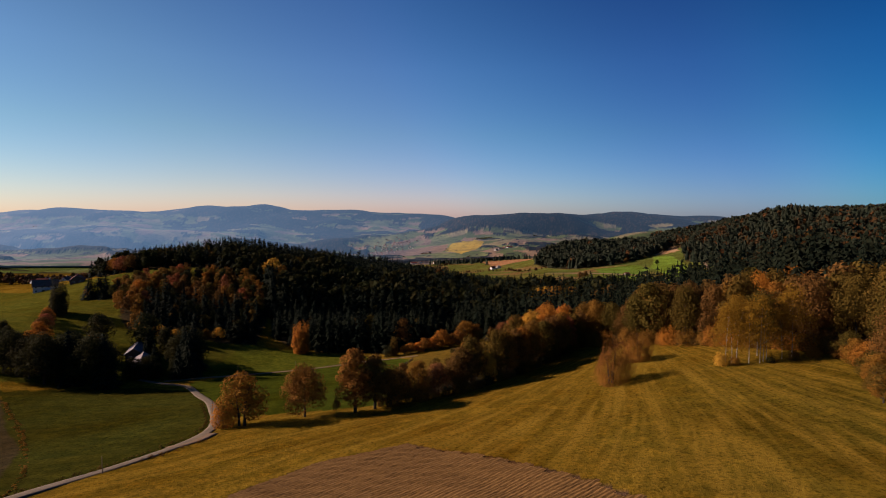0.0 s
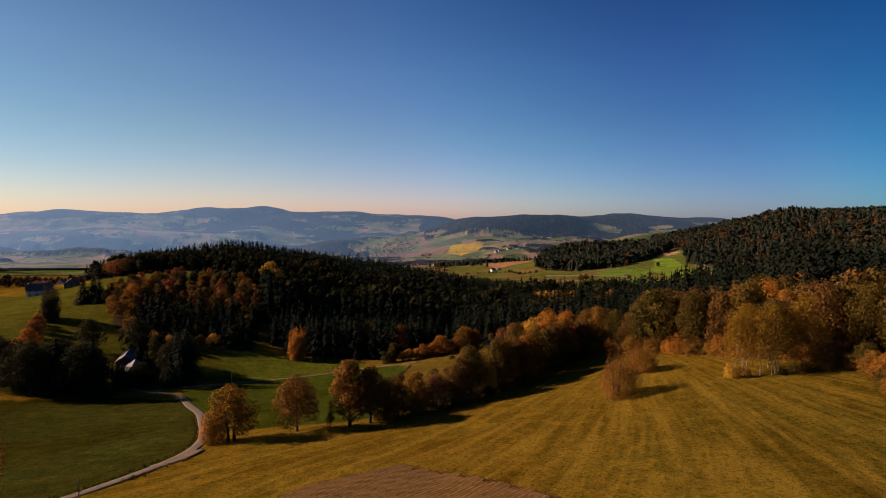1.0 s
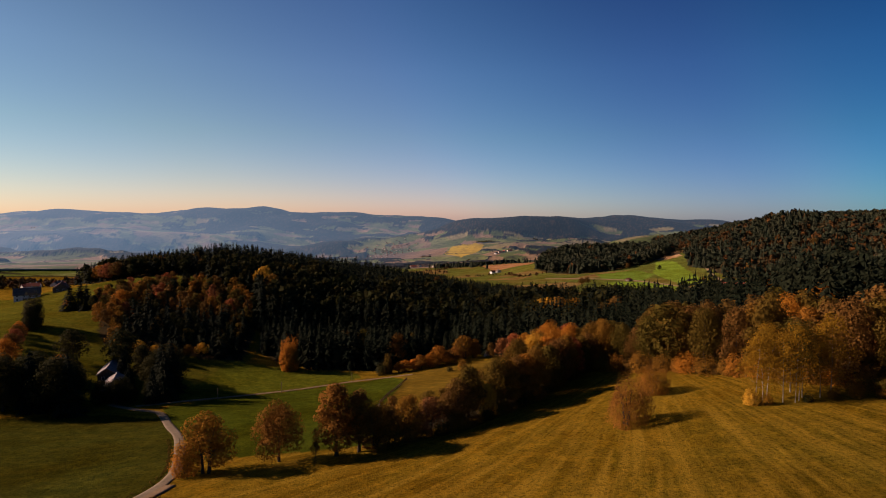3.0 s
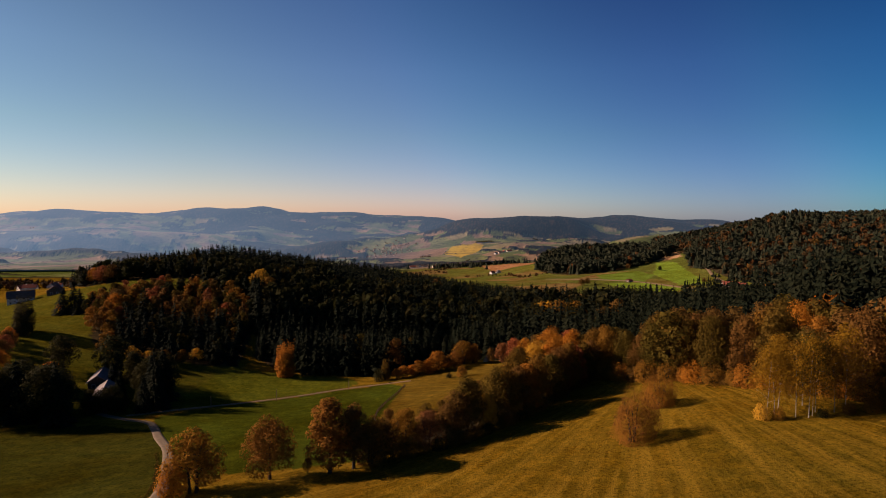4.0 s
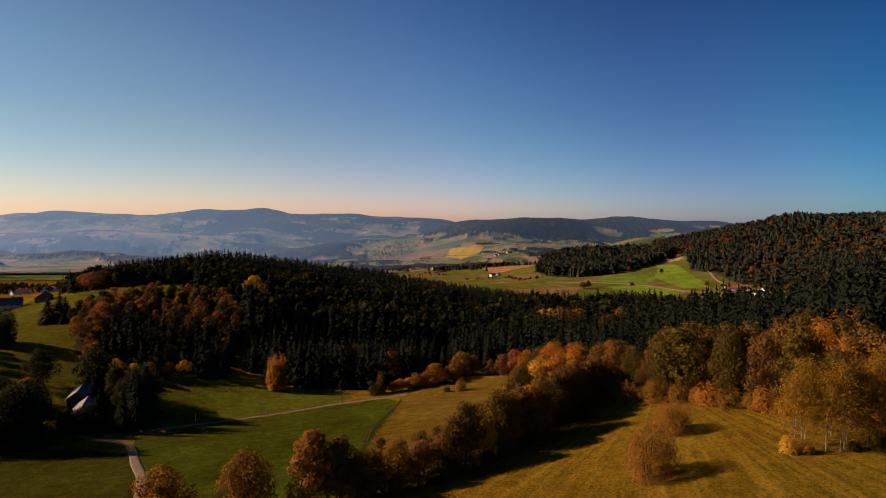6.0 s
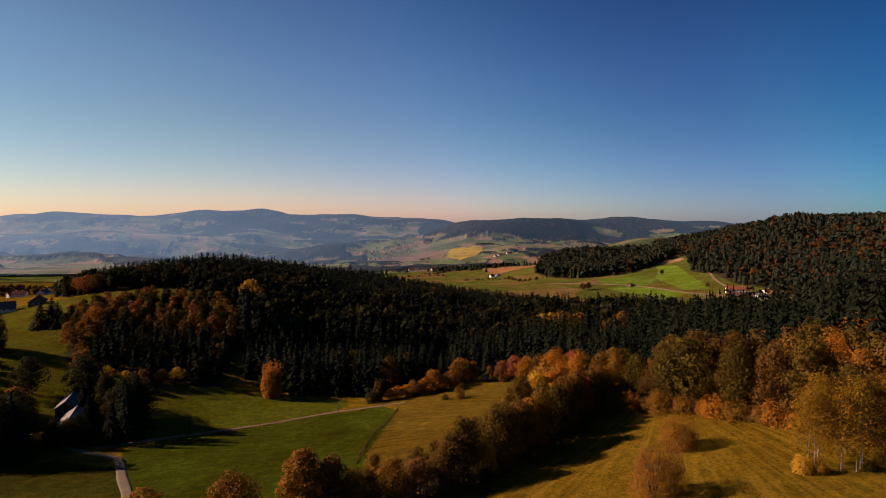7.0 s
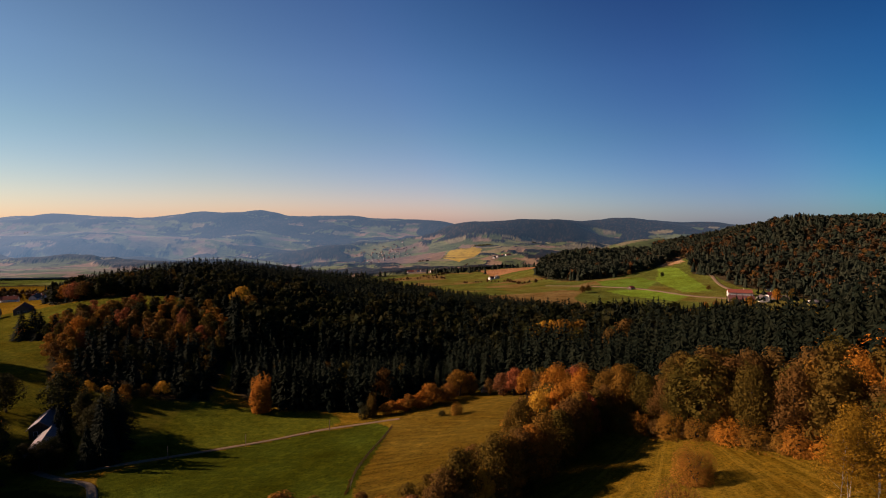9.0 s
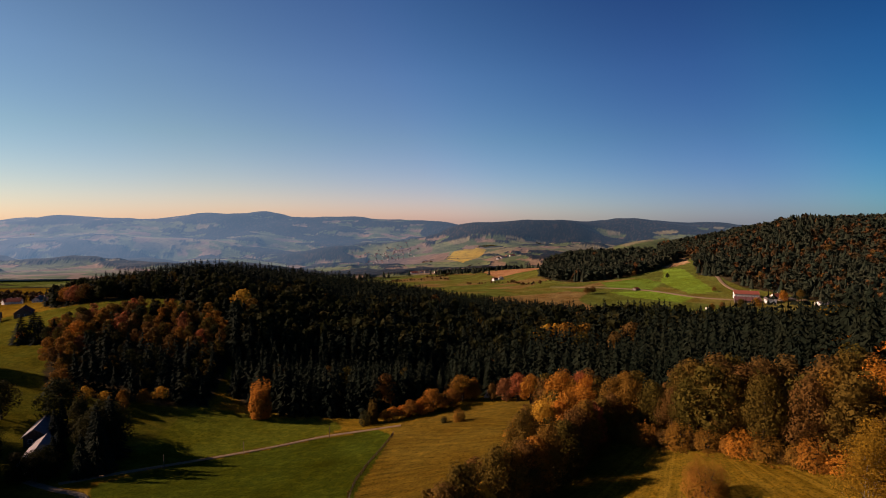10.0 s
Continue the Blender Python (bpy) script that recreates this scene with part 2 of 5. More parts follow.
def land_material():
    m, nt, bsdf = shader("land")
    cover = node(nt, "ShaderNodeAttribute")
    cover.attribute_name = "cover"
    mown = node(nt, "ShaderNodeAttribute")
    mown.attribute_name = "mown"
    co = nt.nodes.new("ShaderNodeTexCoord")
    big = node(nt, "ShaderNodeTexNoise", Scale=0.035, Detail=5.0, Roughness=0.6)
    mid = node(nt, "ShaderNodeTexNoise", Scale=0.35, Detail=6.0, Roughness=0.65)
    fine = node(nt, "ShaderNodeTexNoise", Scale=1.7, Detail=5.0, Roughness=0.75)
    for n in (big, mid, fine):
        nt.links.new(co.outputs["Object"], n.inputs["Vector"])
    # swaths left by the mower, which run up the slope
    turn = node(nt, "ShaderNodeAttribute")
    turn.attribute_name = "row"
    swath = node(nt, "ShaderNodeTexNoise", Scale=1.0, Detail=4.0, Roughness=0.6, Distortion=0.5)
    nt.links.new(turn.outputs["Vector"], swath.inputs["Vector"])
    dull = node(nt, "ShaderNodeTexNoise", Scale=2.3, Detail=3.0, Roughness=0.6, Distortion=0.3)
    nt.links.new(turn.outputs["Vector"], dull.inputs["Vector"])
    c = mixed(nt, cover.outputs["Color"], mixed(nt, cover.outputs["Color"], (0.62, 0.5, 0.3), 1.0, "MULTIPLY"), ramp(nt, big.outputs[0], 0.35, 0.7))
    c = mixed(nt, c, mixed(nt, c, (1.9, 1.7, 1.4), 1.0, "MULTIPLY"), ramp(nt, mid.outputs[0], 0.45, 0.72))
    straw = nt.nodes.new("ShaderNodeMath")
    straw.operation = "MULTIPLY"
    nt.links.new(ramp(nt, swath.outputs[0], 0.42, 0.66), straw.inputs[0])
    nt.links.new(mown.outputs["Fac"], straw.inputs[1])
    c = mixed(nt, c, (0.17, 0.1, 0.011), straw.outputs[0])
    wet = nt.nodes.new("ShaderNodeMath")
    wet.operation = "MULTIPLY"
    nt.links.new(ramp(nt, dull.outputs[0], 0.5, 0.7), wet.inputs[0])
    nt.links.new(mown.outputs["Fac"], wet.inputs[1])
    c = mixed(nt, c, mixed(nt, c, (0.76, 0.83, 0.74), 1.0, "MULTIPLY"), wet.outputs[0])
    c = mixed(nt, c, mixed(nt, c, (0.35, 0.38, 0.35), 1.0, "MULTIPLY"), ramp(nt, fine.outputs[0], 0.47, 0.68))
    nt.links.new(c, bsdf.inputs["Base Color"])
    bsdf.inputs["Roughness"].default_value = 1.0
    bsdf.inputs["Specular IOR Level"].default_value = 0.0
    bump = node(nt, "ShaderNodeBump", Strength=0.9, Distance=0.35)
    nt.links.new(fine.outputs[0], bump.inputs["Height"])
    nt.links.new(bump.outputs[0], bsdf.inputs["Normal"])
    return m


def leaf_material(name, colour, other, dark=(0.72, 0.74, 0.72), glow=0.24):
    """Foliage: hue drifts from clump to clump and from tree to tree; thin leaves let some light through."""
    m, nt, bsdf = shader(name)
    colour, other = tuple(1.25 * c for c in colour), tuple(1.25 * c for c in other)
    geo = nt.nodes.new("ShaderNodeNewGeometry")
    info = nt.nodes.new("ShaderNodeObjectInfo")
    tint = node(nt, "ShaderNodeAttribute")
    tint.attribute_name = "tint"
    add = nt.nodes.new("ShaderNodeMath")
    add.operation = "ADD"
    nt.links.new(info.outputs["Random"], add.inputs[0])
    nt.links.new(tint.outputs["Fac"], add.inputs[1])
    frac = nt.nodes.new("ShaderNodeMath")
    frac.operation = "FRACT"
    nt.links.new(add.outputs[0], frac.inputs[0])
    c = mixed(nt, colour, other, frac.outputs[0])
    c = mixed(nt, c, mixed(nt, c, dark, 1.0, "MULTIPLY"), geo.outputs["Random Per Island"])
    nt.links.new(c, bsdf.inputs["Base Color"])
    bsdf.inputs["Roughness"].default_value = 0.9
    bsdf.inputs["Specular IOR Level"].default_value = 0.02
    thin = nt.nodes.new("ShaderNodeBsdfTranslucent")
    nt.links.new(c, thin.inputs["Color"])
    mix = nt.nodes.new("ShaderNodeMixShader")
    mix.inputs[0].default_value = glow
    nt.links.new(bsdf.outputs[0], mix.inputs[1])
    nt.links.new(thin.outputs[0], mix.inputs[2])
    nt.links.new(mix.outputs[0], nt.nodes["Material Output"].inputs["Surface"])
    return m


def plain_material(name, colour, second, scale=2.0, rough=0.85, bump=0.3, metal=0.0, stretch=(1, 1, 1)):
    m, nt, bsdf = shader(name)
    co = nt.nodes.new("ShaderNodeTexCoord")
    mp = node(nt, "ShaderNodeMapping", Scale=stretch)
    nt.links.new(co.outputs["Object"], mp.inputs["Vector"])
    n1 = node(nt, "ShaderNodeTexNoise", Scale=scale, Detail=6.0, Roughness=0.65)
    n2 = node(nt, "ShaderNodeTexNoise", Scale=scale * 9, Detail=3.0)
    for n in (n1, n2):
        nt.links.new(mp.outputs[0], n.inputs["Vector"])
    c = mixed(nt, colour, second, ramp(nt, n1.outputs[0], 0.35, 0.68))
    c = mixed(nt, c, mixed(nt, c, (0.7, 0.7, 0.7), 1.0, "MULTIPLY"), ramp(nt, n2.outputs[0], 0.45, 0.75))
    nt.links.new(c, bsdf.inputs["Base Color"])
    bsdf.inputs["Roughness"].default_value, bsdf.inputs["Metallic"].default_value = rough, metal
    bsdf.inputs["Specular IOR Level"].default_value = 0.5 if rough < 0.7 else 0.05
    b = node(nt, "ShaderNodeBump", Strength=bump, Distance=0.05)
    nt.links.new(n2.outputs[0], b.inputs["Height"])
    nt.links.new(b.outputs[0], bsdf.inputs["Normal"])
    return m


def backdrop_material(name):
    """Distant land: its own colours, with haze painted in as darker base and blue emission."""
    m, nt, bsdf = shader(name)
    cover = node(nt, "ShaderNodeAttribute")
    cover.attribute_name = "cover"
    air = node(nt, "ShaderNodeAttribute")
    air.attribute_name = "air"
    co = nt.nodes.new("ShaderNodeTexCoord")
    n1 = node(nt, "ShaderNodeTexNoise", Scale=0.012, Detail=6.0, Roughness=0.65)
    nt.links.new(co.outputs["Object"], n1.inputs["Vector"])
    c = mixed(nt, cover.outputs["Color"], mixed(nt, cover.outputs["Color"], (0.5, 0.5, 0.5), 1.0, "MULTIPLY"), ramp(nt, n1.outputs[0], 0.4, 0.7))
    n2 = node(nt, "ShaderNodeTexNoise", Scale=0.045, Detail=4.0, Roughness=0.7)
    n3 = node(nt, "ShaderNodeTexNoise", Scale=0.004, Detail=4.0, Roughness=0.6)
    for n in (n2, n3):
        nt.links.new(co.outputs["Object"], n.inputs["Vector"])
    c = mixed(nt, c, mixed(nt, c, (0.55, 0.55, 0.58), 1.0, "MULTIPLY"), ramp(nt, n2.outputs[0], 0.52, 0.66))
    c = mixed(nt, c, mixed(nt, c, (1.3, 1.2, 1.0), 1.0, "MULTIPLY"), ramp(nt, n3.outputs[0], 0.48, 0.62))
    # haze put into the colour: the base darkens as air grows
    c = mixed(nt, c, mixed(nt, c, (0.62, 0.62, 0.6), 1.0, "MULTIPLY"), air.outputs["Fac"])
    nt.links.new(c, bsdf.inputs["Base Color"])
    bsdf.inputs["Roughness"].default_value = 0.95
    bsdf.inputs["Specular IOR Level"].default_value = 0.05
    # haze again, as a blue emission that grows with distance
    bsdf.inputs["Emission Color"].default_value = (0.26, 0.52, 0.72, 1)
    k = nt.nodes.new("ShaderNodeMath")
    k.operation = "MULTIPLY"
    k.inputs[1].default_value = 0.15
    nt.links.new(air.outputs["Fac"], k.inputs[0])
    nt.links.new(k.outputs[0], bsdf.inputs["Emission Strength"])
    return m


LAND = land_material()
DISTANCE = backdrop_material("distant_land")
LEAF = {
    "ochre": leaf_material("ochre_leaves", (0.16, 0.07, 0.008), (0.105, 0.052, 0.008)),
    "orange": leaf_material("orange_leaves", (0.28, 0.085, 0.008), (0.22, 0.085, 0.009)),
    "amber": leaf_material("amber_leaves", (0.2, 0.075, 0.009), (0.14, 0.06, 0.009)),
    "birch": leaf_material("birch_leaves", (0.185, 0.09, 0.0065), (0.11, 0.06, 0.006), glow=0.32),
    "rust": leaf_material("rust_leaves", (0.2, 0.055, 0.018), (0.14, 0.055, 0.018)),
    "olive": leaf_material("olive_leaves", (0.047, 0.035, 0.0055), (0.072, 0.04, 0.0065)),
    "yellow": leaf_material("yellow_leaves", (0.34, 0.165, 0.014), (0.25, 0.14, 0.015)),
    "brown": leaf_material("brown_leaves", (0.092, 0.041, 0.0095), (0.068, 0.038, 0.0085)),
    "green": leaf_material("green_leaves", (0.014, 0.016, 0.005), (0.024, 0.02, 0.006)),
    "russet": leaf_material("russet_leaves", (0.155, 0.062, 0.01), (0.1, 0.046, 0.009)),
    "twig": leaf_material("bare_twigs", (0.105, 0.037, 0.012), (0.072, 0.029, 0.009)),
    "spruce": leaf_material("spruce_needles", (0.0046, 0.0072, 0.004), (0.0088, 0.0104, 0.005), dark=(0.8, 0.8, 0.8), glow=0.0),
    "far": leaf_material("far_wood_leaves", (0.012, 0.0165, 0.0095), (0.021, 0.022, 0.012), glow=0.0),
    "farmix": leaf_material("far_autumn_leaves", (0.066, 0.027, 0.008), (0.022, 0.018, 0.008), glow=0.05),
}
BARK = plain_material("bark", (0.045, 0.035, 0.026), (0.022, 0.018, 0.014), 3.0, stretch=(1, 1, 0.2))
BIRCH_BARK = plain_material("birch_bark", (0.25, 0.215, 0.17), (0.1, 0.085, 0.065), 2.0, stretch=(1, 1, 2.5))
GRAVEL = plain_material("pale_gravel", (0.15, 0.1, 0.058), (0.1, 0.066, 0.037), 0.5)
ASPHALT = plain_material("worn_lane", (0.125, 0.095, 0.062), (0.085, 0.065, 0.043), 0.4)
PLASTER = plain_material("white_plaster", (0.52, 0.48, 0.43), (0.4, 0.37, 0.33), 0.6)
RED_TILE = plain_material("red_roof_tiles", (0.2, 0.055, 0.035), (0.14, 0.045, 0.03), 0.8)
WORN_TILE = plain_material("old_red_roof_tiles", (0.1, 0.04, 0.035), (0.07, 0.032, 0.03), 0.8)
VILLAGE_TILE = plain_material("sun_bleached_roof_tiles", (0.17, 0.085, 0.07), (0.12, 0.065, 0.055), 0.8)
DARK_TILE = plain_material("dark_roof_tiles", (0.1, 0.075, 0.065), (0.06, 0.05, 0.045), 0.8)
METAL_ROOF = plain_material("grey_sheet_roof", (0.19, 0.16, 0.155), (0.12, 0.1, 0.1), 0.3, rough=0.75)
OLD_WOOD = plain_material("weathered_boards", (0.12, 0.085, 0.06), (0.07, 0.05, 0.04), 1.5, stretch=(1, 1, 0.15))
PALE_WOOD = plain_material("pale_cut_wood", (0.42, 0.34, 0.24), (0.3, 0.24, 0.17), 3.0, stretch=(1, 1, 0.2))
GLASS = plain_material("dark_window_panes", (0.03, 0.035, 0.045), (0.02, 0.025, 0.03), 1.0, rough=0.15, bump=0)
SOIL = plain_material("ploughed_soil", (0.15, 0.078, 0.021), (0.09, 0.048, 0.013), 1.6)


# ==== mesh builders ====
def mesh_of(name, verts, faces, mats, tint=None, slots=None, smooth=False):
    """One mesh from arrays: verts (n, 3) and a list of face arrays (each k x 3 or k x 4)."""
    me = bpy.data.meshes.new(name)
    verts = np.asarray(verts, np.float32)
    faces = [np.asarray(f, np.int32) for f in faces if len(f)]
    sizes = np.concatenate([np.full(len(f), f.shape[1], np.int32) for f in faces])
    loops = np.concatenate([f.ravel() for f in faces])
    me.vertices.add(len(verts))
    me.vertices.foreach_set("co", verts.ravel())
    me.loops.add(len(loops))
    me.loops.foreach_set("vertex_index", loops)
    me.polygons.add(len(sizes))
    me.polygons.foreach_set("loop_start", np.concatenate([[0], np.cumsum(sizes)[:-1]]).astype(np.int32))
    me.polygons.foreach_set("use_smooth", np.full(len(sizes), smooth))
    for m in mats if isinstance(mats, (list, tuple)) else [mats]:
        me.materials.append(m)
    if slots is not None:
        me.polygons.foreach_set("material_index", np.asarray(slots, np.int32))
    if tint is not None:
        a = me.attributes.new("tint", "FLOAT", "POINT")
        a.data.foreach_set("value", np.asarray(tint, np.float32))
    me.update(calc_edges=True)
    return me


def part(name, me, parent, label=""):
    ob = new(name, me)
    ob.parent = parent
    return tagged(ob, label) if label else ob


def tube(path, radii, sides=6):
    """A tapered round limb along a path."""
    v, f = [], []
    for i, (p, r) in enumerate(zip(path, radii)):
        q = path[min(i + 1, len(path) - 1)] - path[max(i - 1, 0)]
        q = q / (np.linalg.norm(q) + 1e-9)
        a = np.cross(q, (0.3, 1, 0.1))
        a /= np.linalg.norm(a)
        b = np.cross(q, a)
        for k in range(sides):
            w = 2 * math.pi * k / sides
            v.append(p + r * (math.cos(w) * a + math.sin(w) * b))
    for i in range(len(path) - 1):
        for k in range(sides):
            n = (k + 1) % sides
            f.append((i * sides + k, i * sides + n, (i + 1) * sides + n, (i + 1) * sides + k))
    return np.array(v), np.array(f, np.int32)


def joined(pieces):
    vs, fs, base = [], [], 0
    for v, f in pieces:
        vs.append(v)
        fs.append(f + base)
        base += len(v)
    return np.concatenate(vs), np.concatenate(fs)


def leaves(rng, centres, outward, size):
    """A ragged, tilted three-cornered spray of leaves at every centre."""
    n = len(centres)
    normal = outward * 1.5 + rng.normal(size=(n, 3)) * 0.4 + (0, 0, 0.25)
    normal /= np.linalg.norm(normal, axis=1)[:, None] + 1e-9
    side = np.cross(normal, rng.normal(size=(n, 3)))
    side /= np.linalg.norm(side, axis=1)[:, None] + 1e-9
    up = np.cross(normal, side)
    s = size * rng.uniform(0.6, 1.4, (n, 1))
    v = np.empty((n, 3, 3))
    for k, (a, b) in enumerate(((0.62, -0.3), (0.0, 0.68), (-0.62, -0.3))):
        v[:, k] = centres + s * (side * (a + rng.uniform(-0.25, 0.25, (n, 1))) + up * (b + rng.uniform(-0.25, 0.25, (n, 1))) + normal * rng.uniform(-0.2, 0.2, (n, 1)))
    return v.reshape(-1, 3), np.arange(3 * n, dtype=np.int32).reshape(n, 3)


def twigs(rng, centres, outward, size):
    """Thin bare shoots that point up and outwards."""
    n = len(centres)
    up = outward * 0.55 + rng.normal(size=(n, 3)) * 0.3 + (0, 0, 0.9)
    up /= np.linalg.norm(up, axis=1)[:, None]
    side = np.cross(up, rng.normal(size=(n, 3)))
    side /= np.linalg.norm(side, axis=1)[:, None] + 1e-9
    s = size * rng.uniform(0.6, 1.5, (n, 1))
    v = np.stack([centres - side * s * 0.07, centres + side * s * 0.07, centres + up * s], 1)
    return v.reshape(-1, 3), np.arange(3 * n, dtype=np.int32).reshape(n, 3)


def crown_points(rng, n, high, wide, base, lobes=9, top=0.0):
    """Places and outward directions of leaf clumps in a crown of overlapping lobes, with gaps between them."""
    h = high - base
    c = np.empty((lobes, 3))
    r = np.empty(lobes)
    for i in range(lobes):
        t = (i + 0.5) / lobes
        z = base + h * (0.16 + 0.7 * t)
        reach = wide / 2 * (0.62 * math.sin(math.pi * min(1, 0.25 + 0.72 * t)) ** 0.8) * (1 - top * t)
        a = i * 2.4 + rng.uniform(-0.4, 0.4)
        c[i] = reach * math.cos(a), reach * math.sin(a), z
        r[i] = wide / 2 * rng.uniform(0.42, 0.6) * (1 - 0.3 * t * (0.6 + top))
    c = np.vstack([c, (0, 0, base + h * 0.5), (0, 0, base + h * 0.78)])
    r = np.append(r, [wide * 0.3 * (1 - 0.3 * top), wide * 0.22 * (1 - 0.4 * top)])
    pick = rng.choice(len(c), n, p=r ** 2 / (r ** 2).sum())
    d = rng.normal(size=(n, 3))
    d /= np.linalg.norm(d, axis=1)[:, None]
    rad = r[pick] * rng.uniform(0.45, 1.06, n) ** 0.5
    p = c[pick] + d * rad[:, None] * (1, 1, 0.85)
    k = high / max(p[:, 2].max(), 0.1)
    p[:, 2] *= min(k, 1.15)
    p[:, 2] = np.maximum(p[:, 2], base * 0.6 + 0.15)
    return p, d


def dome_points(rng, n, high, wide, peak=0.8):
    """Clumps of a bush that is leafy down to the ground: a lumpy dome, narrower to the top as peak grows."""
    t, a = rng.random(n), rng.uniform(0, 2 * math.pi, n)
    lump = 1 + 0.09 * np.sin(3 * a + 5 * t) + 0.07 * np.sin(5 * a - 9 * t + 1) + 0.05 * np.sin(9 * a + 13 * t)
    reach = lump * rng.uniform(0.3, 1.04, n) ** 0.35
    r = wide / 2 * (1 - t * t) ** (0.42 + 0.1 * max(peak, -1.5)) * (0.84 + 0.16 * np.clip(t / 0.3, 0, 1)) * reach
    p = np.stack([r * np.cos(a), r * np.sin(a), 0.1 + t * high * np.where(t > 0.6, reach, 1.0)], -1)
    d = np.stack([np.cos(a) * (1.1 - t), np.sin(a) * (1.1 - t), 0.2 + t], -1)
    return p, d / np.linalg.norm(d, axis=1)[:, None]


def trunk_and_limbs(rng, high, wide, base, stems=1, thick=None, limbs=6):
    out = []
    thick = thick or high * 0.018
    for s in range(stems):
        a = s * 2.3 + rng.uniform(0, 1)
        off = np.array([math.cos(a), math.sin(a), 0]) * (0 if stems == 1 else wide * 0.09)
        lean = rng.normal(0, 0.03, 2) * high + off[:2] * 1.4
        path = np.array([off * 0.7 + (lean[0] * t * t, lean[1] * t * t, -0.4 + t * high * 0.86) for t in np.linspace(0, 1, 6)])
        out.append(tube(path, thick * np.array([1.5, 1.0, 0.85, 0.65, 0.4, 0.12]), 7))
        for i in range(limbs):
            t = 0.3 + 0.55 * i / limbs
            p0 = np.array([np.interp(t, np.linspace(0, 1, 6), path[:, k]) for k in range(3)])
            w = i * 2.4 + rng.uniform(0, 0.8)
            reach = wide * 0.36 * (1.1 - 0.6 * t) * rng.uniform(0.8, 1.1)
            way = np.array([math.cos(w) * reach, math.sin(w) * reach, reach * rng.uniform(0.5, 0.9)])
            limb = np.array([p0, p0 + way * 0.45 + (0, 0, reach * 0.05), p0 + way])
            out.append(tube(limb, thick * np.array([0.42, 0.28, 0.08]), 5))
    return joined(out)


def broadleaf(seed, high, wide, base, colour, n=1500, leaf=0.75, stems=1, bark=None, lobes=9, top=0.0, limbs=6, thick=None, peak=None, thin=0.0, lean=0.0):
    """A broad-leaved tree as a thing of two parts, standing at the origin."""
    rng = np.random.default_rng(seed)
    root = new("tree")
    tv, tf = trunk_and_limbs(rng, high, wide, base, stems, thick, limbs)
    part("trunk", mesh_of("trunk", tv, [tf], bark or BARK, smooth=True), root)
    p, d = crown_points(rng, n, high, wide, base, lobes, top) if peak is None else dome_points(rng, n, high, wide, peak)
    p[:, 0] += lean * np.maximum(p[:, 2], 0)
    if thin:
        keep = rng.random(len(p)) < np.clip(p[:, 2] / high / thin, 0.12, 1) ** 1.4
        p, d = p[keep], d[keep]
    v, f = leaves(rng, p, d, leaf)
    part("crown", mesh_of("crown", v, [f], LEAF[colour]), root)
    return root


def conifer_arrays(rng, n=90, slim=0.14, spray=0.075, start=0.06):
    """A spruce one metre high: drooping sprays in loose whorls round the stem, a thin leader at the top."""
    t = rng.random(n) ** 1.25 * 0.97
    t = np.round(t * 15) / 15 * 0.7 + t * 0.3
    a = rng.uniform(0, 2 * math.pi, n)
    r = slim * (1 - t) ** 0.9 * rng.uniform(0.45, 1.1, n) + 0.006
    c, s = np.cos(a), np.sin(a)
    out, side = np.stack([c, s, np.full(n, -0.55)], -1), np.stack([-s, c, np.zeros(n)], -1)
    mid = np.stack([c * r, s * r, start + (1 - start) * t - r * 0.25], -1)
    k = (spray * (1.15 - 0.75 * t) * rng.uniform(0.7, 1.3, n))[:, None]
    v = np.stack([mid - out * k * 0.7 + (0, 0, 0.012), mid + side * k * 0.45 - (0, 0, 0.012), mid + out * k * 0.75, mid - side * k * 0.45 - (0, 0, 0.012)], 1).reshape(-1, 3)
    tip = np.array([(0.008, 0, 0.93), (0, 0, 1.03), (-0.008, 0, 0.93), (0, 0, 0.9), (0, 0.008, 0.93), (0, 0, 1.03), (0, -0.008, 0.93), (0, 0, 0.9)])
    return np.concatenate([v, tip]), np.arange(4 * n + 8, dtype=np.int32).reshape(-1, 4)


def far_conifer_arrays(rng):
    v, f = [], []
    for z0, z1, r in ((0.05, 0.55, 0.18), (0.35, 0.8, 0.135), (0.6, 1.0, 0.08)):
        b = len(v)
        for k in range(6):
            a = 2 * math.pi * k / 6 + rng.uniform(-0.2, 0.2)
            q = r * rng.uniform(0.75, 1.2)
            v.append((q * math.cos(a), q * math.sin(a), z0 + rng.uniform(-0.05, 0.05)))
        v.append((0, 0, z1))
        f += [(b + k, b + (k + 1) % 6, b + 6) for k in range(6)]
    return np.array(v), np.array(f, np.int32)


def far_broadleaf_arrays(rng, n=56):
    """A small, ragged round tree of loose clumps, one metre high."""
    p, d = crown_points(rng, n, 1.0, 0.85, 0.1, 5)
    return leaves(rng, p, d, 0.24)


def scatter(rng, poly, step, test=None, jitter=0.55):
    xs, ys = [p[0] for p in poly], [p[1] for p in poly]
    gx, gy = np.meshgrid(np.arange(min(xs), max(xs), step), np.arange(min(ys), max(ys), step))
    x = gx.ravel() + rng.uniform(-jitter, jitter, gx.size) * step
    y = gy.ravel() + rng.uniform(-jitter, jitter, gx.size) * step
    keep = inside(poly, x, y)
    if test is not None:
        keep &= test(x, y)
    return x[keep], y[keep]


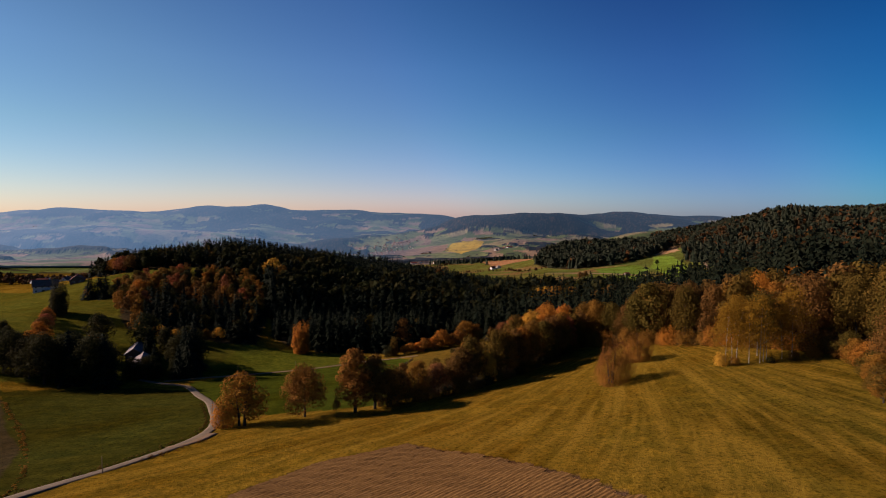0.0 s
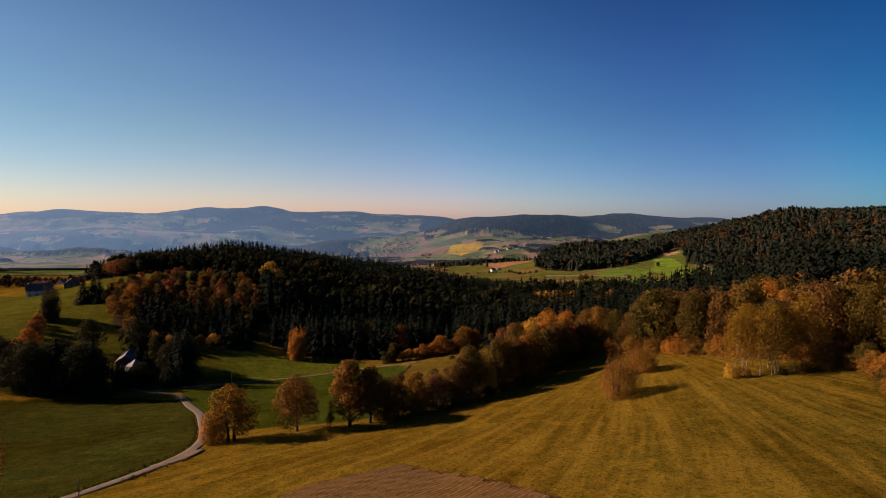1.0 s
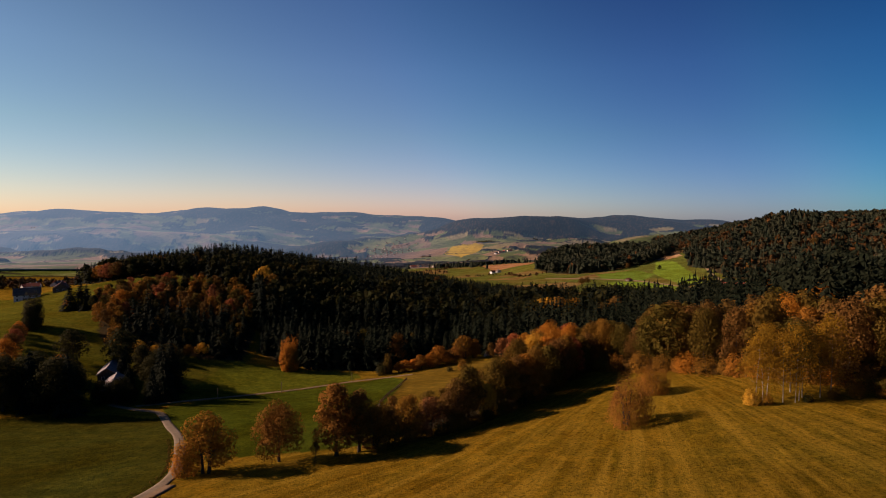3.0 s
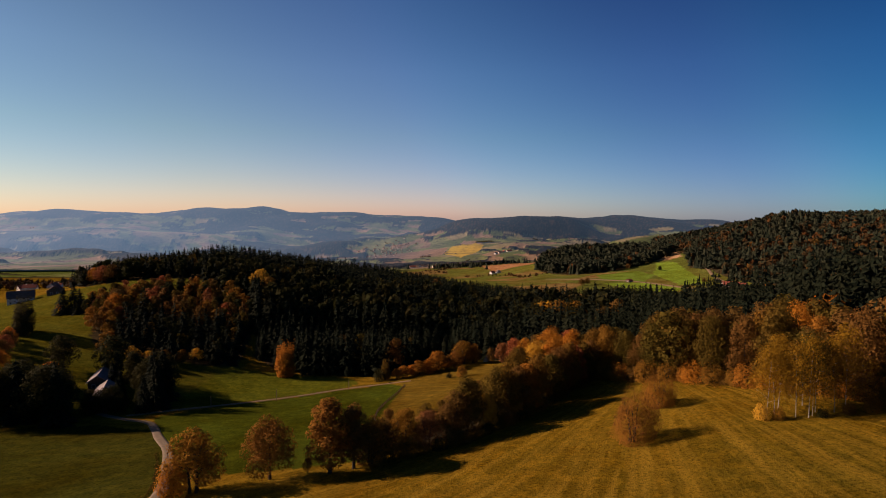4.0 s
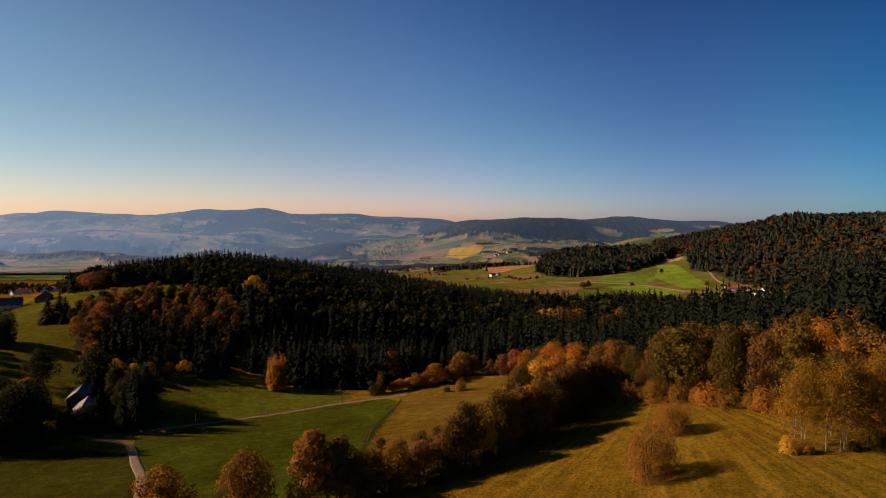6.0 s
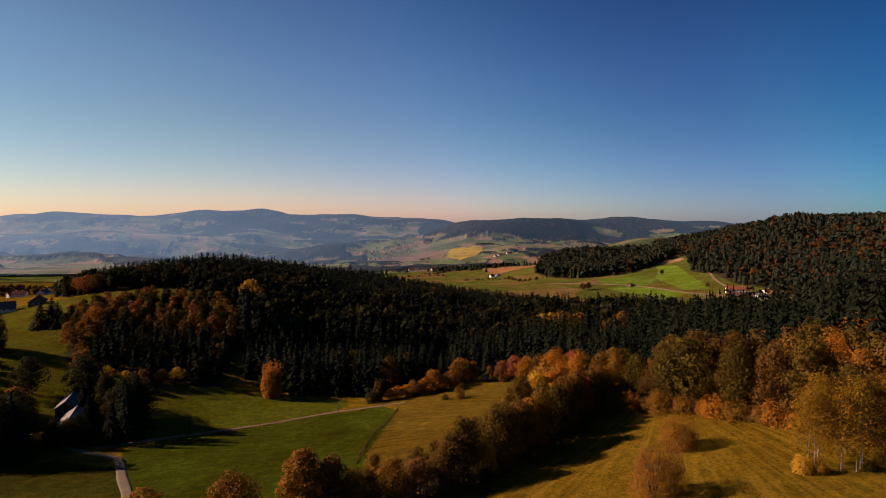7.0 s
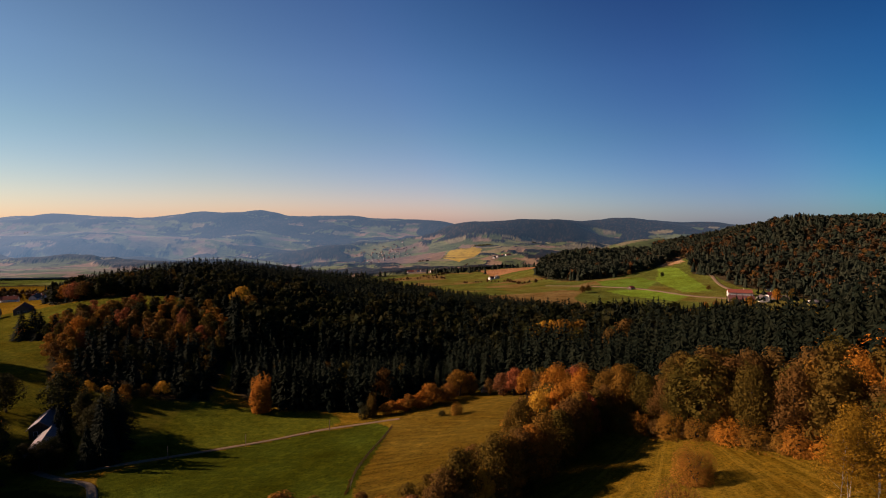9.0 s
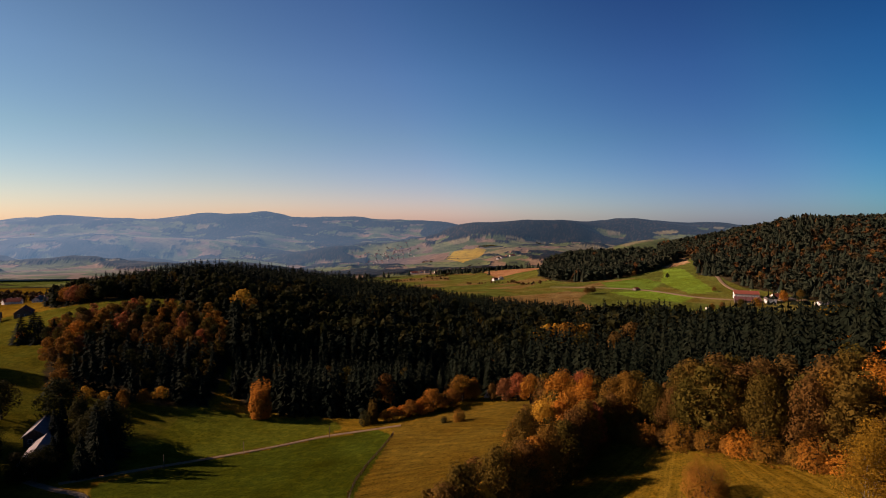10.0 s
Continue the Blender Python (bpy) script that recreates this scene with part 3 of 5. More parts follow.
def grove(name, label, x, y, tall, protos, colour, rng, sink=0.3, squash=None, category="forest"):
    """Many trees of one kind in one mesh: heights vary, every tree keeps one hue."""
    if len(x) == 0:
        return None
    which = rng.integers(0, len(protos), len(x))
    z = height(x, y) - sink
    vs, fs, ts, base = [], [], [], 0
    for k, (pv, pf) in enumerate(protos):
        i = np.where(which == k)[0]
        if not len(i):
            continue
        a = rng.uniform(0, 2 * math.pi, len(i))
        h = tall[i]
        w = h * (rng.uniform(0.85, 1.2, len(i)) if squash is None else squash[i])
        c, s = np.cos(a)[:, None], np.sin(a)[:, None]
        vx = (pv[:, 0] * c - pv[:, 1] * s) * w[:, None] + x[i][:, None]
        vy = (pv[:, 0] * s + pv[:, 1] * c) * w[:, None] + y[i][:, None]
        vz = pv[:, 2] * h[:, None] + z[i][:, None]
        vs.append(np.stack([vx, vy, vz], -1).reshape(-1, 3))
        fs.append((pf[None] + (np.arange(len(i)) * len(pv))[:, None, None] + base).reshape(-1, pf.shape[1]))
        ts.append(np.repeat(rng.random(len(i)), len(pv)))
        base += len(i) * len(pv)
    ob = new(name, mesh_of(name, np.concatenate(vs), fs, LEAF[colour], tint=np.concatenate(ts)))
    return tagged(ob, label, category, kind="stuff")


# ==== ground: one sheet to the horizon, finer where the camera looks ====
def build_ground():
    ang = np.concatenate([np.arange(-48, 48, 0.2), np.arange(48, 312, 2.0)])
    rad = [0.0, 6.0]
    while rad[-1] < 5500:
        rad.append(rad[-1] * (1.0255 if rad[-1] < 60 or rad[-1] > 2600 else 1.012 if rad[-1] < 700 else 1.009))
    rad = np.array(rad)
    a, r = np.meshgrid(np.radians(ang), rad)
    x, y = r * np.sin(a), 20 + r * np.cos(a)
    z = height(x, y)
    rough = np.sin(x * 0.31 + 1.7 * np.sin(y * 0.17)) * np.cos(y * 0.27 + 1.3 * np.sin(x * 0.21))
    z = z + 0.12 * rough * np.clip(1 - r / 700, 0, 1)
    n, k = len(rad), len(ang)
    idx = np.arange(n * k).reshape(n, k)
    nxt = np.roll(idx, -1, axis=1)
    f = np.stack([idx[:-1], idx[1:], nxt[1:], nxt[:-1]], -1).reshape(-1, 4)[:, ::-1]
    me = mesh_of("ground", np.stack([x, y, z], -1).reshape(-1, 3), [f], LAND, smooth=True)
    col = np.empty((n, k, 3))
    col[:] = (0.079, 0.05, 0.0045)
    far, seen = r > 1250, (r > 620) & (r < 3200) & (abs(x) < y * 1.2)
    tone = np.zeros((n, k))
    tone[far | seen] = patches(x[far | seen], y[far | seen])
    for lo, hi, c in ((0.0, 0.4, (0.02, 0.022, 0.012)), (0.4, 0.58, (0.05, 0.07, 0.016)), (0.58, 0.7, (0.1, 0.1, 0.05)), (0.7, 0.85, (0.075, 0.09, 0.03)), (0.85, 1.01, (0.115, 0.098, 0.045))):
        col[far & (tone >= lo) & (tone < hi)] = c
    col[far_wooded(x, y)] = (0.0198, 0.02244, 0.01188)
    floor = inside([(-30, 640), (-200, 900), (-200, 1500), (60, 2200), (420, 2000), (600, 1250), (470, 700), (250, 500)], x, y)
    for lo, hi, c in ((0.0, 0.3, (0.05, 0.062, 0.013)), (0.3, 0.6, (0.062, 0.068, 0.014)), (0.6, 0.82, (0.075, 0.066, 0.017)), (0.82, 1.01, (0.1, 0.068, 0.026))):
        col[floor & (tone >= lo) & (tone < hi)] = c
    mown = np.zeros((n, k))
    near = r < 700
    mown[near] = 0.62
    for poly, c, mow in ((GREEN_LOW, (0.026, 0.035, 0.0035), 0.0), (GREEN_HIGH, (0.043, 0.05, 0.005), 0.0), (LEFT_FIELD, (0.022, 0.024, 0.004), 0.05), (PASTURE, (0.06, 0.04, 0.006), 0.3),
                         (STUBBLE, (0.03, 0.023, 0.011), 0.0), (CROP, (0.06, 0.036, 0.02), 0.0),
                         (FIELD_A, (0.075, 0.12, 0.014), 0), (FIELD_B, (0.06, 0.1, 0.014), 0), (FIELD_C, (0.075, 0.125, 0.014), 0), (TAN_PATCH, (0.2, 0.125, 0.07), 0), (BROWN_FIELD, (0.19, 0.1, 0.05), 0),
                         (TAN_BIG, (0.15, 0.095, 0.05), 0), (YELLOW_FIELD, (0.26, 0.19, 0.02), 0)):
        m = inside(poly, x, y)
        col[m], mown[m] = c, mow
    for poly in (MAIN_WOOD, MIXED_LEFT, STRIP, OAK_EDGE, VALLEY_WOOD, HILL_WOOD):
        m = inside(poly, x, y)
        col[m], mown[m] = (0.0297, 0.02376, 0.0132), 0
    left_slope = inside([(-400, 180), (-150, 176), (-104, 190), (-96, 206), (-100, 280), (-160, 380), (-260, 390), (-420, 500), (-600, 500), (-600, 200)], x, y) & ~inside(MIXED_LEFT, x, y)
    col[left_slope], mown[left_slope] = (0.043, 0.046, 0.006), 0.1
    # greener sward to the right, with the lens's corner darkening put into its colour
    lush_dim = (np.clip((x - 15) / 50, 0, 1) * np.clip((140 - y) / 40, 0, 1) * (mown == 0.62))[..., None]
    col = col * (1 - 0.85 * lush_dim) + np.array((0.044, 0.037, 0.0045)) * 0.85 * lush_dim
    col = col * 1.17
    a1 = me.attributes.new("cover", "FLOAT_COLOR", "POINT")
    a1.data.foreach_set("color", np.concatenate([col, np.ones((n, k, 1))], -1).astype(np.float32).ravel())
    a2 = me.attributes.new("mown", "FLOAT", "POINT")
    a2.data.foreach_set("value", mown.astype(np.float32).ravel())
    # mowing rows fan out from the far corner of the meadow
    fan, off = np.arctan2(y - 196, x - 66), np.hypot(x - 66, y - 196)
    row = np.stack([fan * 38 + 0.25 * np.sin(off / 9), off * 0.03, np.zeros_like(fan)], -1)
    a3 = me.attributes.new("row", "FLOAT_VECTOR", "POINT")
    a3.data.foreach_set("vector", row.astype(np.float32).ravel())
    return tagged(new("ground", me), "rolling autumn meadows, fields and woodland floor", "ground", kind="structure")


build_ground()


def build_backdrop():
    """The far ranges: hills, parcels of field and raised canopies of wood in one relief."""
    rng = np.random.default_rng(8)
    ang = np.arange(-47, 47, 0.11)
    rad = 1400 * 1.0062 ** np.arange(0, 200)
    a, r = np.meshgrid(np.radians(ang), rad)
    a, r = a + radians(0.03) * rng.uniform(-1, 1, a.shape), r * (1 + 0.0018 * rng.uniform(-1, 1, a.shape))
    x, y = r * np.sin(a), 20 + r * np.cos(a)
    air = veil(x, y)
    wood = far_wooded(x, y)
    n, k = x.shape
    # single rows of trees along some parcel borders
    tone = patches(x, y)
    border = np.zeros((n, k), bool)
    border[:, :-1] |= tone[:, 1:] != tone[:, :-1]
    border[:-1] |= tone[1:] != tone[:-1]
    hedge = border & ~wood & (swell(x, y, 140, 140, 8.0) > 0.6)
    crown = np.where(wood, 10 + 6 * swell(x, y, 34, 34, 9.0) + rng.uniform(-1, 1, (n, k)), np.where(hedge, 8 * swell(x, y, 22, 22, 10.0), 0))
    for axis in (0, 1, 1, 0, 1):
        crown = 0.5 * crown + 0.25 * (np.roll(crown, 1, axis) + np.roll(crown, -1, axis))
    z = height(x, y) + np.clip(air * 10, 0, 3) + crown * np.clip((4300 - r) / 900, 0.25, 1)
    idx = np.arange(n * k).reshape(n, k)
    f = np.stack([idx[:-1, :-1], idx[:-1, 1:], idx[1:, 1:], idx[1:, :-1]], -1).reshape(-1, 4)
    keep = (air.ravel()[f] > 0).all(1)
    col = np.empty((n, k, 3))
    for lo, hi, c in ((0.0, 0.34, (0.055, 0.07, 0.02)), (0.34, 0.5, (0.08, 0.095, 0.03)), (0.5, 0.66, (0.13, 0.11, 0.055)), (0.66, 0.85, (0.095, 0.105, 0.038)), (0.85, 1.01, (0.15, 0.1, 0.06))):
        col[(tone >= lo) & (tone < hi)] = c
    col[inside(TAN_BIG, x, y)], col[inside(YELLOW_FIELD, x, y)] = (0.13, 0.08, 0.045), (0.26, 0.18, 0.012)
    # canopy colours lean blue, standing in for haze over the woods
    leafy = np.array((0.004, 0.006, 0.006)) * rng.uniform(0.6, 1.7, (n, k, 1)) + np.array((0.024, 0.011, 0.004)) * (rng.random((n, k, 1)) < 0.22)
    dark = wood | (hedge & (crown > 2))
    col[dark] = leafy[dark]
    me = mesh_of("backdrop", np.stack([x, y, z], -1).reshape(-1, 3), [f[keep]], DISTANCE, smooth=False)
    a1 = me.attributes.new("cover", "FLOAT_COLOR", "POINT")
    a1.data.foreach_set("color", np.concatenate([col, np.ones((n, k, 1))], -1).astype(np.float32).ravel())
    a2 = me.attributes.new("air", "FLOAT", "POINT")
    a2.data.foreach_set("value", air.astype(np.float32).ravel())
    return tagged(new("backdrop", me), "hazy blue ranges of far hills, fields and woods", "backdrop", kind="structure")


def smooth_line(line, step):
    pts = np.array(line, float)
    out = []
    for i in range(len(pts) - 1):
        p0, p1, p2, p3 = pts[max(i - 1, 0)], pts[i], pts[i + 1], pts[min(i + 2, len(pts) - 1)]
        n = max(2, int(np.linalg.norm(p2 - p1) / step))
        for t in np.arange(n) / n:
            out.append(0.5 * (2 * p1 + (p2 - p0) * t + (2 * p0 - 5 * p1 + 4 * p2 - p3) * t * t + (3 * p1 - p0 - 3 * p2 + p3) * t ** 3))
    return np.array(out + [pts[-1]])


def lane(name, line, wide, mat, label, lift=0.1, step=2.0, seed=1):
    """A way with a slightly crowned surface and low shoulders, draped over the land."""
    c = smooth_line(line, step)
    d = np.gradient(c, axis=0)
    d /= np.linalg.norm(d, axis=1)[:, None]
    side = np.stack([d[:, 1], -d[:, 0]], -1)
    rng = np.random.default_rng(seed)
    v, cols = [], (-0.56, -0.5, -0.25, 0, 0.25, 0.5, 0.56)
    wob = np.interp(np.arange(len(c)), np.arange(0, len(c) + 4, 4), rng.uniform(0.9, 1.12, len(np.arange(0, len(c) + 4, 4))))
    for j, u in enumerate(cols):
        p = c + side * (wide * u * wob)[:, None]
        drop = -0.45 if j in (0, 6) else lift + 0.05 * (1 - 4 * u * u)
        v.append(np.c_[p, height(p[:, 0], p[:, 1]) + drop])
    v = np.stack(v, 1)
    n = len(c)
    idx = np.arange(n * 7).reshape(n, 7)
    f = np.stack([idx[:-1, :-1], idx[:-1, 1:], idx[1:, 1:], idx[1:, :-1]], -1).reshape(-1, 4)
    return tagged(new(name, mesh_of(name, v.reshape(-1, 3), [f], mat, smooth=True)), label, "road", kind="structure")


lane("road", [(-74, 60), (-68, 76), (-63, 86.5), (-58.8, 94), (-55, 103), (-52.6, 112), (-52.8, 121), (-56.2, 131), (-66.6, 152), (-77.5, 168), (-85.8, 180.5), (-90.5, 185.6), (-99, 188.6), (-110, 193)], 2.3, ASPHALT, "narrow pale grey country lane curving to the farm")
lane("road", [(-101, 192.5), (-90.5, 202), (-79, 211.5), (-59, 227), (-41, 239.5), (-22, 244.5), (-14, 246)], 2.2, GRAVEL, "straight gravel farm track across the green meadow", seed=2)
lane("road", [(-54.2, 106.5), (-51.6, 111.5), (-50.9, 117)], 2.6, GRAVEL, "short gravel turn-out at the bend of the lane", seed=5)
lane("road", VALLEY_WALK + [(425, 760), (470, 735)], 5.5, GRAVEL, "pale lane through the valley fields", lift=0.6, step=8, seed=3)
lane("road", [(440, 785), (438, 846), (449, 900), (470, 960), (479, 993)], 5, GRAVEL, "pale track climbing from the valley farm", lift=0.6, step=8, seed=4)

# ==== woods ====
rng = np.random.default_rng(11)
SPRUCES = [conifer_arrays(rng, 78, 0.165, 0.098) for _ in range(4)]
SPRUCES_FINE = [conifer_arrays(rng, 130, 0.14, 0.066) for _ in range(4)]
SPRUCES_LOW = [conifer_arrays(rng, 46, 0.175, 0.125) for _ in range(4)]
FAR_CONES = [far_conifer_arrays(rng) for _ in range(4)]
FAR_ROUND = [far_broadleaf_arrays(rng) for _ in range(4)]


def crown_proto(seed, n, leaf, base=0.12, wide=0.62):
    r = np.random.default_rng(seed)
    p, d = crown_points(r, n, 1.0, wide, base, 8)
    return leaves(r, p, d, leaf)


ROUND_TREES = [crown_proto(s, 1650, 0.03, 0.03) for s in (21, 22, 23, 24)]
LOW_TREES = [crown_proto(s, 640, 0.052, 0.03) for s in (25, 26, 27, 28)]


def not_in(*polys):
    def test(x, y):
        keep = np.ones(np.shape(x), bool)
        for p in polys:
            keep &= ~inside(p, x, y)
        return keep
    return test


in_view = lambda x, y: x < 0.92 * y + 15
near_wood = lambda x, y: in_view(x, y) & not_in(STRIP, OAK_EDGE, MIXED_LEFT)(x, y) & (y < np.where(x < -40, 430, 470))
back_wood = lambda x, y: not_in(STRIP, OAK_EDGE, MIXED_LEFT)(x, y) & (y >= np.where(x < -40, 430, 470))
x, y = scatter(rng, MAIN_WOOD, 6.2, back_wood)
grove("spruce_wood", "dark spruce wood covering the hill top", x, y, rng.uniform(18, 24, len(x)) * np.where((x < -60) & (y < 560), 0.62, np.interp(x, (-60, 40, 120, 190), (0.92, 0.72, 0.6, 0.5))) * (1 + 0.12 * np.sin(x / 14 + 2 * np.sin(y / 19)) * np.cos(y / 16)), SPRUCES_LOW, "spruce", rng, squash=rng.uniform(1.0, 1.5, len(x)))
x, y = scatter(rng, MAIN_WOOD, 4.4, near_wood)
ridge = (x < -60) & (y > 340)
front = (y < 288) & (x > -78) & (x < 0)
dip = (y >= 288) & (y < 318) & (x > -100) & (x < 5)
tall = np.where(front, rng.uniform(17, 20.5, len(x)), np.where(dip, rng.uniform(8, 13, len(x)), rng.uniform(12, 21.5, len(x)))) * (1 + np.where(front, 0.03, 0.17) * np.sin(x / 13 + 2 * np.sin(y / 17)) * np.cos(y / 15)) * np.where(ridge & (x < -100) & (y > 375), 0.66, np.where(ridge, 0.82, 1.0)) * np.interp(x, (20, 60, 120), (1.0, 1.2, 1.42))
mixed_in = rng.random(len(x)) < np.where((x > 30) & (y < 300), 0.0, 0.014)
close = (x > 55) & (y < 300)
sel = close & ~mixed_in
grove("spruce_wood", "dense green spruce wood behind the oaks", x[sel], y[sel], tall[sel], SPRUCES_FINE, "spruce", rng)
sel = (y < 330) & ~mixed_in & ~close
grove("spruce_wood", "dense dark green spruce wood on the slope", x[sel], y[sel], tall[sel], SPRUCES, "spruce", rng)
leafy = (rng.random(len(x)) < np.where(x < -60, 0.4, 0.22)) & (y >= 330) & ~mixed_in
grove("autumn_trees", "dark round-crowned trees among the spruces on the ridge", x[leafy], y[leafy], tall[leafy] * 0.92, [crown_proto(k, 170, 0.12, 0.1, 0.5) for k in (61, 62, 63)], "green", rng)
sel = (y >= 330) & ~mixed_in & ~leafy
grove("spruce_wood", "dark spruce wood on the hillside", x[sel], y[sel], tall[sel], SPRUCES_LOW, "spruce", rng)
sel = mixed_in
pick = rng.random(len(x))
grove("autumn_trees", "scattered brown broad-leaved trees among spruces", x[sel & (pick < 0.5)], y[sel & (pick < 0.5)], tall[sel & (pick < 0.5)] * 0.9, ROUND_TREES, "brown", rng)
grove("autumn_trees", "scattered dull green broad-leaved trees among spruces", x[sel & (pick >= 0.5)], y[sel & (pick >= 0.5)], tall[sel & (pick >= 0.5)] * 0.9, ROUND_TREES, "olive", rng)

x, y = scatter(rng, MIXED_LEFT, 5.8)
tall = rng.uniform(7, 12, len(x))
# leaf colours imitate light: bright on the crest, dark spruces on the shaded foot
bright = (y > 304 + 10 * np.sin(x / 9) + 0.35 * (x + 140)) | (x + 0.45 * (y - 262) < -148)
shade = ~bright & (rng.random(len(x)) < 0.8)
grove("spruce_wood", "dark spruces below the mixed trees of the slope", x[shade], y[shade], tall[shade] * 1.45, SPRUCES, "spruce", rng)
chance = rng.random(len(x))
pick = np.where(bright, np.where(chance < 0.72, chance * 0.63, chance), rng.uniform(0.46, 0.85, len(x)))
pick[shade] = 2.0
for lo, hi, colour, words in ((0, 0.14, "brown", "brown"), (0.14, 0.3, "ochre", "ochre"), (0.3, 0.39, "amber", "amber"), (0.39, 0.46, "rust", "rust-red"), (0.46, 0.8, "green", "dark green"), (0.8, 1.01, "olive", "olive")):
    s = (pick >= lo) & (pick < hi)
    grove("autumn_trees", f"{words} broad-leaved trees on the wooded slope", x[s], y[s], tall[s], LOW_TREES, colour, rng)

x, y = scatter(rng, STRIP, 6.8)
tall = rng.uniform(9, 14, len(x)) * np.interp(x, (-16, 0, 30), (0.65, 0.85, 1.05))
pick = rng.random(len(x))
for lo, hi, colour, words in ((0, 0.3, "brown", "brown"), (0.3, 0.5, "ochre", "ochre"), (0.5, 0.64, "orange", "orange"), (0.64, 1.01, "olive", "olive green")):
    s = (pick >= lo) & (pick < hi)
    grove("autumn_trees", f"{words} trees in the wooded strip between meadows", x[s], y[s], tall[s], ROUND_TREES, colour, rng)

x, y = scatter(rng, OAK_EDGE, 7.4, lambda x, y: y > 130)
tall = rng.uniform(15, 20, len(x))
pick = rng.random(len(x))
for lo, hi, colour, words in ((0, 0.62, "olive", "olive green"), (0.62, 0.73, "ochre", "ochre"), (0.73, 0.78, "amber", "amber"), (0.78, 1.01, "brown", "brown")):
    s = (pick >= lo) & (pick < hi)
    grove("autumn_trees", f"{words} oaks at the edge of the wood", x[s], y[s], tall[s], ROUND_TREES, colour, rng)

x, y = scatter(rng, VALLEY_WOOD, 11)
tall, pick = rng.uniform(19, 28, len(x)), rng.random(len(x))
grove("far_wood", "dark conifer wood in the valley", x[pick < 0.5], y[pick < 0.5], tall[pick < 0.5], FAR_CONES, "far", rng, squash=rng.uniform(1.1, 1.6, len(x)))
sel = (pick >= 0.5) & (pick < 0.94)
grove("far_wood", "dark round-crowned trees in the valley wood", x[sel], y[sel], tall[sel] * 0.95, FAR_ROUND, "far", rng)
sel = pick >= 0.94
grove("far_wood", "brown trees in the valley wood", x[sel], y[sel], tall[sel] * 0.85, FAR_ROUND, "farmix", rng)
x, y = scatter(rng, HILL_WOOD, 10.5, lambda x, y: (np.hypot(x, y) < 1750) & (abs(x) < y * 0.98 + 60))
tall = rng.uniform(13, 21, len(x))
drift = np.sin(x / 47 + 1.1 * np.sin(y / 39)) * np.cos(y / 53 + x / 91)
s = rng.random(len(x)) < 0.13 + 0.3 * np.clip(drift, -0.4, 1) + np.where((y < 1000) & (x < 700), 0.1, 0)
leafy = ~s & (rng.random(len(x)) < 0.45)
grove("far_wood", "dark round-crowned trees on the wooded hill", x[leafy], y[leafy], tall[leafy] * 0.92, FAR_ROUND, "far", rng)
cone = ~s & ~leafy
grove("far_wood", "dark conifers on the wooded hill", x[cone], y[cone], tall[cone], FAR_CONES, "far", rng, squash=rng.uniform(1.1, 1.6, len(x)))
pick = rng.random(len(x))
for lo, hi, colour, words in ((0, 0.1, "brown", "brown"), (0.1, 1.01, "farmix", "dull ochre")):
    q = s & (pick >= lo) & (pick < hi)
    grove("far_wood", f"{words} trees on the wooded hill", x[q], y[q], tall[q] * 0.9, FAR_ROUND, colour, rng)
x, y = scatter(rng, [(-3000, 1000), (-200, 900), (2600, 1500), (2600, 2600), (-2000, 2600)], 26, lambda x, y: far_wooded(x, y) & (veil(x, y) <= 0.02) & (abs(x) < y * 0.98 + 100))
grove("far_wood", "distant dark woods on rolling hills", x, y, rng.uniform(15, 22, len(x)), FAR_CONES, "far", rng, squash=rng.uniform(1.3, 2.2, len(x)))
hedgerow = np.concatenate([smooth_line(line, 7) for line in (
    [(-60, 1690), (-1, 1730), (36, 1930), (112, 2240)], [(122, 1300), (160, 1255), (170, 1150), (232, 1200)], [(-287, 2700), (-240, 2500), (-175, 2350)], [(-100, 2480), (-57, 2380)],
    [(-150, 1560), (-60, 1640), (20, 1620)], [(60, 1380), (130, 1310)])])
hedgerow = hedgerow[rng.random(len(hedgerow)) < 0.75]
grove("far_wood", "rows of dark round trees between the valley fields", hedgerow[:, 0] + rng.normal(0, 2, len(hedgerow)), hedgerow[:, 1] + rng.normal(0, 4, len(hedgerow)), rng.uniform(3, 9, len(hedgerow)), FAR_ROUND, "farmix", rng)
build_backdrop()
x, y = scatter(rng, [(-700, 760), (-560, 730), (-470, 735), (-440, 790), (-600, 900), (-800, 900)], 17)
grove("far_wood", "dark copse behind the houses in the hollow", x, y, rng.uniform(7, 14, len(x)), FAR_ROUND, "farmix", rng)

# ==== single trees ====
MADE = {}


